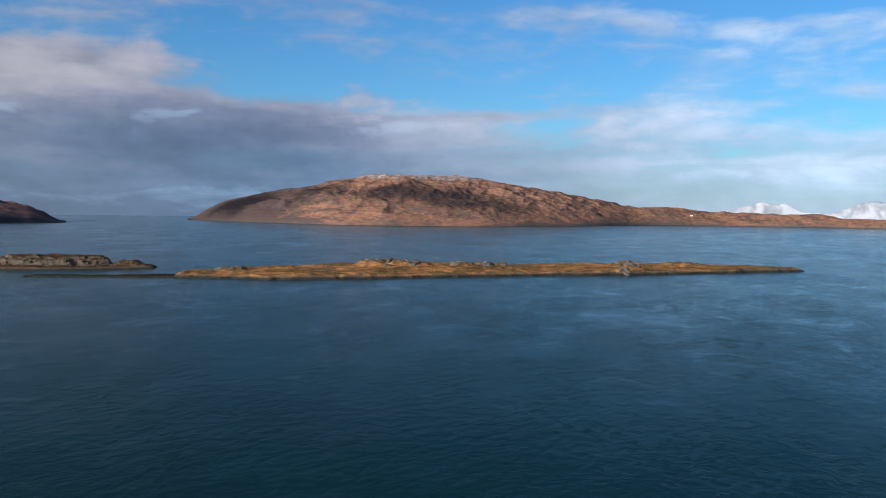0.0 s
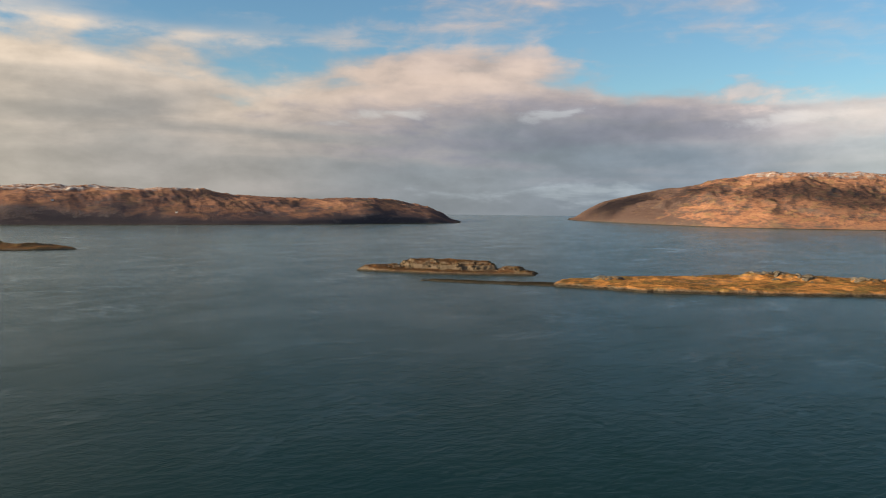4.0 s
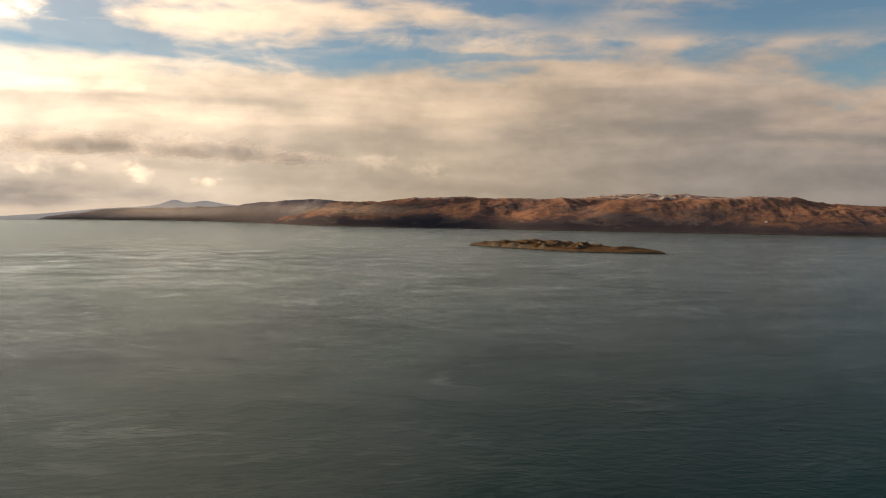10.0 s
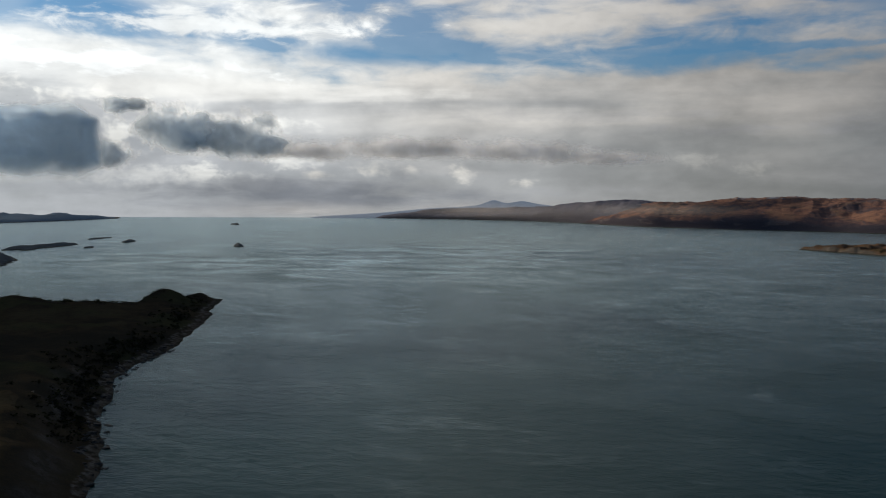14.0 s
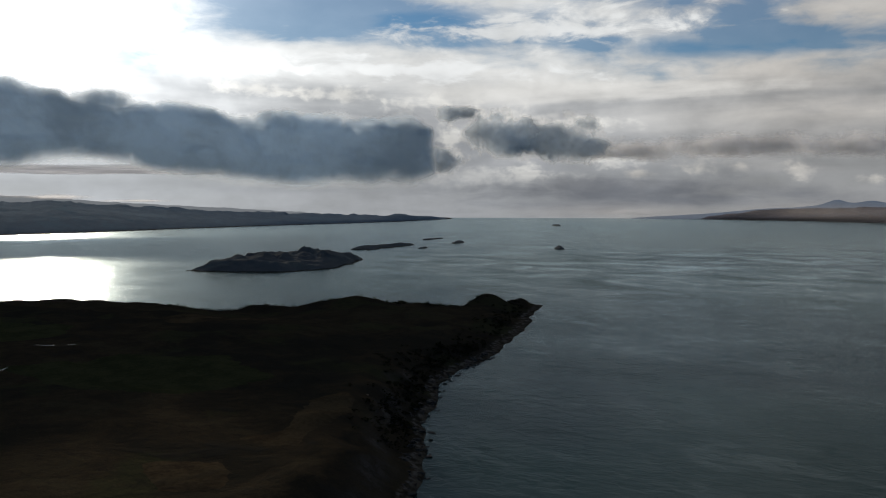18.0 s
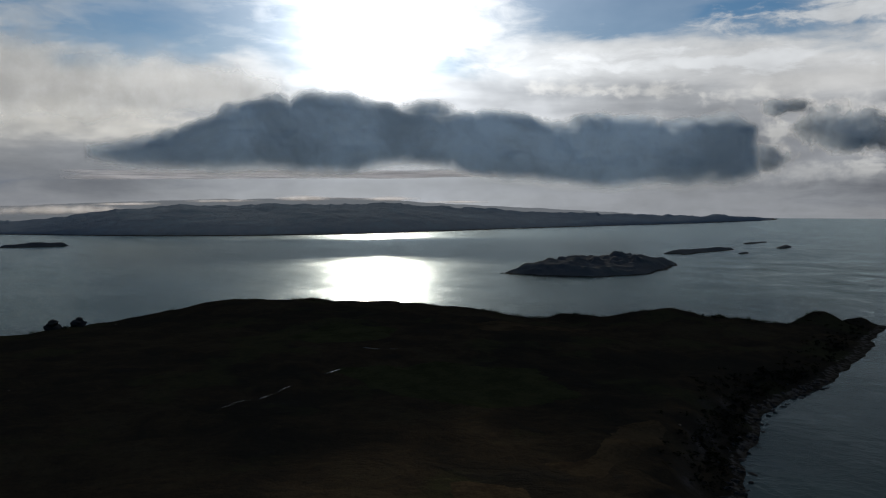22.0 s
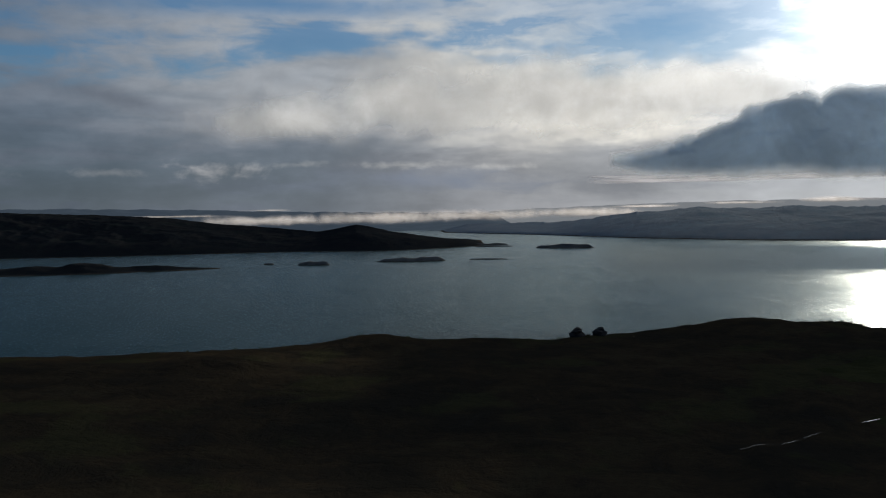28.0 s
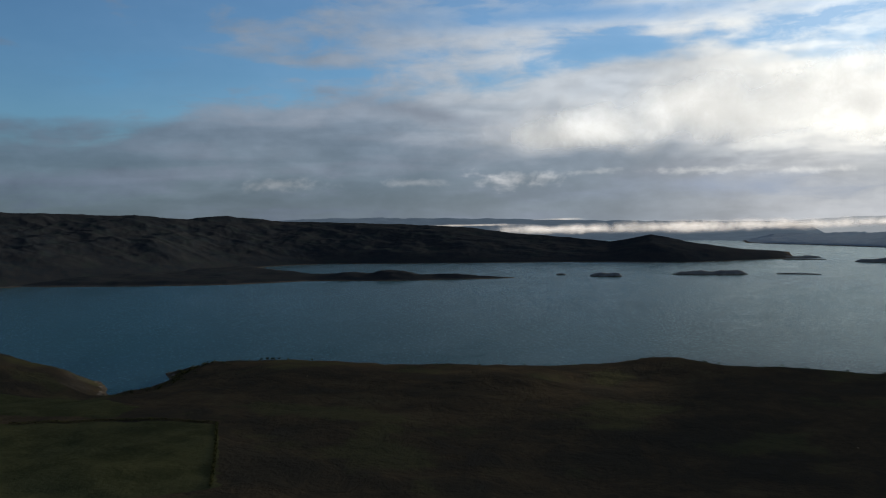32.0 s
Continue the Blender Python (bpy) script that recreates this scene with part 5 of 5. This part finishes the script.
def windswept_tree(tall, wide, seed):
    """A low coastal tree: tapered trunk, forking limbs, a ragged crown of leaves."""
    rnd = random.Random(seed)
    whole = new("tree")
    verts, faces = [], []

    def limb(p, q, r0, r1):
        ax = (q - p).normalized()
        u = ax.orthogonal().normalized()
        w = ax.cross(u)
        k = len(verts)
        for c, r in ((p, r0), (q, r1)):
            for j in range(6):
                t = j * math.pi / 3
                verts.append(tuple(c + u * math.cos(t) * r + w * math.sin(t) * r))
        for j in range(6):
            faces.append((k + j, k + (j + 1) % 6, k + 6 + (j + 1) % 6, k + 6 + j))

    fork = Vector((rnd.uniform(-0.3, 0.3), rnd.uniform(-0.3, 0.3), tall * 0.4))
    limb(Vector((0, 0, -0.5)), fork, tall * 0.05, tall * 0.035)
    tips = []
    for _ in range(9):
        a = rnd.uniform(0, 6.28)
        tip = Vector((math.cos(a) * wide * rnd.uniform(0.2, 0.45), math.sin(a) * wide * rnd.uniform(0.2, 0.45), tall * rnd.uniform(0.55, 0.95)))
        limb(fork, tip, tall * 0.025, tall * 0.006)
        tips.append(tip)
    linked("trunk", verts, faces, BARK, whole)
    lv, lf = [], []
    for tip in tips:
        r = wide * rnd.uniform(0.14, 0.26)
        for _ in range(110):
            o = Vector((rnd.gauss(0, 1), rnd.gauss(0, 1), rnd.gauss(0, 0.8))).normalized() * r * rnd.random() ** 0.4
            leaf(lv, lf, rnd, *(tip + o), rnd.uniform(0.16, 0.34))
    linked("crown", lv, lf, LEAF, whole, shade=False)
    return whole


def plant(kinds, spots, label, group):
    for k, (x, y, size) in enumerate(spots):
        ob = kinds[k % len(kinds)]
        m = pose(x, y, lie(x, y), 0, 0, 47 * k) @ Matrix.Scale(size, 4)
        if "used" not in ob:
            ob["used"] = 1
            ob.matrix_basis = m
            tagged(ob, label, "tree", group)
        else:
            c = copy_thing(ob, pose(x, y, lie(x, y), 0, 0, 47 * k))
            c.scale = (size, size, size)


kinds = [windswept_tree(5.0, 6.0, 11), windswept_tree(4.0, 6.5, 12), windswept_tree(5.5, 5.0, 13)]
plant(kinds, [(387, -603, 0.5), (382, -604, 0.6), (377, -606, 0.45), (391, -600, 0.4), (284, -640, 0.45), (352, -618, 0.4), (370, -609, 0.35)],
      "low dark windswept tree on the coastal ridge", "trees on the ridge")
for ob in kinds:
    del ob["used"]

# ---------------------------------------------------------------- gorse and birch scrub
def scrub(lines, count, spread, label, seed):
    """Low bushes along stretches of the headland, as one mass of leaves."""
    rnd = random.Random(seed)
    verts, faces = [], []
    for _ in range(count):
        (ax, ay), (bx, by) = rnd.choice(lines)
        f = rnd.random()
        x, y = ax + (bx - ax) * f + rnd.gauss(0, spread), ay + (by - ay) * f + rnd.gauss(0, spread)
        if not (-815 < x < 1150 and -875 < y < 500):
            continue
        z = lie(x, y)
        if z < 2.5:
            continue
        tall, wide = rnd.uniform(0.8, 2.6), rnd.uniform(1.0, 3.2)
        for _ in range(16):
            a, r = rnd.uniform(0, 6.28), wide * rnd.random() ** 0.5
            up = tall * rnd.random() * (1 - 0.6 * (r / wide) ** 2)
            leaf(verts, faces, rnd, x + math.cos(a) * r, y + math.sin(a) * r, z + up, rnd.uniform(0.4, 0.85))
    return tagged(linked("scrub", verts, faces, LEAF, shade=False), label, "scrub", kind="stuff")


def inland(line, centre, share):
    """A shoreline drawn in towards a centre."""
    return [(x + (centre[0] - x) * share, y + (centre[1] - y) * share) for x, y in line]


FAR_RIM = inland(HEADLAND[19:], (-100, -420), 0.06)
NEAR_RIM = inland(HEADLAND[:8], (-500, -520), 0.10)
scrub(list(zip(FAR_RIM, FAR_RIM[1:])), 900, 12, "dark gorse and birch scrub along the far rim of the headland", 61)
scrub(list(zip(NEAR_RIM, NEAR_RIM[1:])), 700, 9, "dark scrub on the steep shore of the headland", 62)

# the two crags on the far rim
scatter(headland, "crag", DARK_ROCKS, [
    (x + dx, y + dy, lie(x + dx, y + dy) + up, size) for x, y in ((-97, -735), (-117, -735))
    for dx, dy, up, size in ((0, 0, 1.0, 7.4), (0.6, 0.6, 3.6, 5.9), (-0.5, 0, 5.8, 4.3), (-6.0, 1, -0.5, 3.6), (1.2, -1.0, 2.0, 6.4))], 31)
# pale boulders standing in for small white specks
scatter(headland, "boulder", PALE_ROCKS, [(x, y, lie(x, y) + 0.2, q) for x, y, q in [
    (295, -528, 0.9), (-143, -720, 0.8), (-438, -345, 0.9), (-410, -330, 0.7), (-60, -480, 0.6), (-330, -280, 0.9)]], 32)


def shore_boulders():
    rnd = random.Random(77)
    spots, lines = [], list(zip(HEADLAND[2:9], HEADLAND[3:10]))
    while len(spots) < 300:
        (ax, ay), (bx, by) = rnd.choice(lines)
        f = rnd.random()
        x, y = ax + (bx - ax) * f + rnd.gauss(0, 6), ay + (by - ay) * f + rnd.gauss(0, 6)
        z = lie(x, y)
        if -1.5 < z < 4.5:
            spots.append((x, y, max(z, -0.3) + 0.1, 0.5 + 1.9 * rnd.random() ** 3))
    scatter(headland, "boulder", DARK_ROCKS, spots, 33)


shore_boulders()


# ---------------------------------------------------------------- a white cottage on the far shore
def plain(name, a, b, rough=0.8):
    m, n = material(name)
    pos = n.node("ShaderNodeNewGeometry").outputs["Position"]
    finish(n, n.mix(n.noise(pos, 1.5, 5, 0.6), a, b), rough, n.noise(pos, 6.0, 4, 0.6), 0.02, spec=0.2)
    return m


def box(name, lo, hi, mat, parent, label=""):
    bm = bmesh.new()
    bmesh.ops.create_cube(bm, size=1.0)
    for v in bm.verts:
        v.co = Vector([lo[k] + (v.co[k] + 0.5) * (hi[k] - lo[k]) for k in range(3)])
    bmesh.ops.bevel(bm, geom=list(bm.edges), offset=0.04, segments=1, affect="EDGES")
    me = bpy.data.meshes.new(name)
    bm.to_mesh(me)
    bm.free()
    me.materials.append(mat)
    ob = new(name, me)
    ob.parent = parent
    return tagged(ob, label) if label else ob


def cottage(x, y, z, turn, size=1.0):
    whole = new("cottage")
    white, slate, dark = plain("white_render", (0.72, 0.72, 0.70), (0.82, 0.82, 0.80)), plain("slate_roof", (0.05, 0.052, 0.06), (0.09, 0.09, 0.10)), plain("window_glass", (0.02, 0.022, 0.025), (0.03, 0.032, 0.036), 0.15)
    box("wall", (-7, -3.2, -2.0), (7, 3.2, 4.6), white, whole)
    linked("roof", [(-7.4, -3.7, 4.4), (7.4, -3.7, 4.4), (7.4, 3.7, 4.4), (-7.4, 3.7, 4.4), (-7.4, 0, 7.6), (7.4, 0, 7.6)],
           [(0, 1, 5, 4), (2, 3, 4, 5), (0, 4, 3), (1, 2, 5), (3, 2, 1, 0)], slate, whole, "dark slate roof", False)
    for cx in (-6.0, 6.0):
        box("chimney", (cx - 0.5, -0.5, 6.4), (cx + 0.5, 0.5, 8.8), white, whole)
    for wx in (-4.5, -1.6, 4.3):
        box("window", (wx - 0.5, -3.26, 1.4), (wx + 0.5, -3.18, 2.9), dark, whole, "dark window pane")
    box("door", (1.0, -3.27, 0.2), (2.0, -3.17, 2.3), dark, whole, "dark front door")
    whole.matrix_basis = pose(x, y, z, 0, 0, turn) @ Matrix.Scale(size, 4)
    return tagged(whole, "small white cottage with a slate roof on the moor", "house")


for land, head, far, turn, size in (("hill_island", 7.2, 4560, 8, 0.7), ("long_ridge", 73.7, 3262, 70, 0.7), ("long_ridge", 66.4, 3195, 60, 0.6)):
    hx, hy = bearing(head, far)
    cottage(hx, hy, ground_at(bpy.data.objects[land], [(hx, hy)])[0] + 1.0, turn, size)
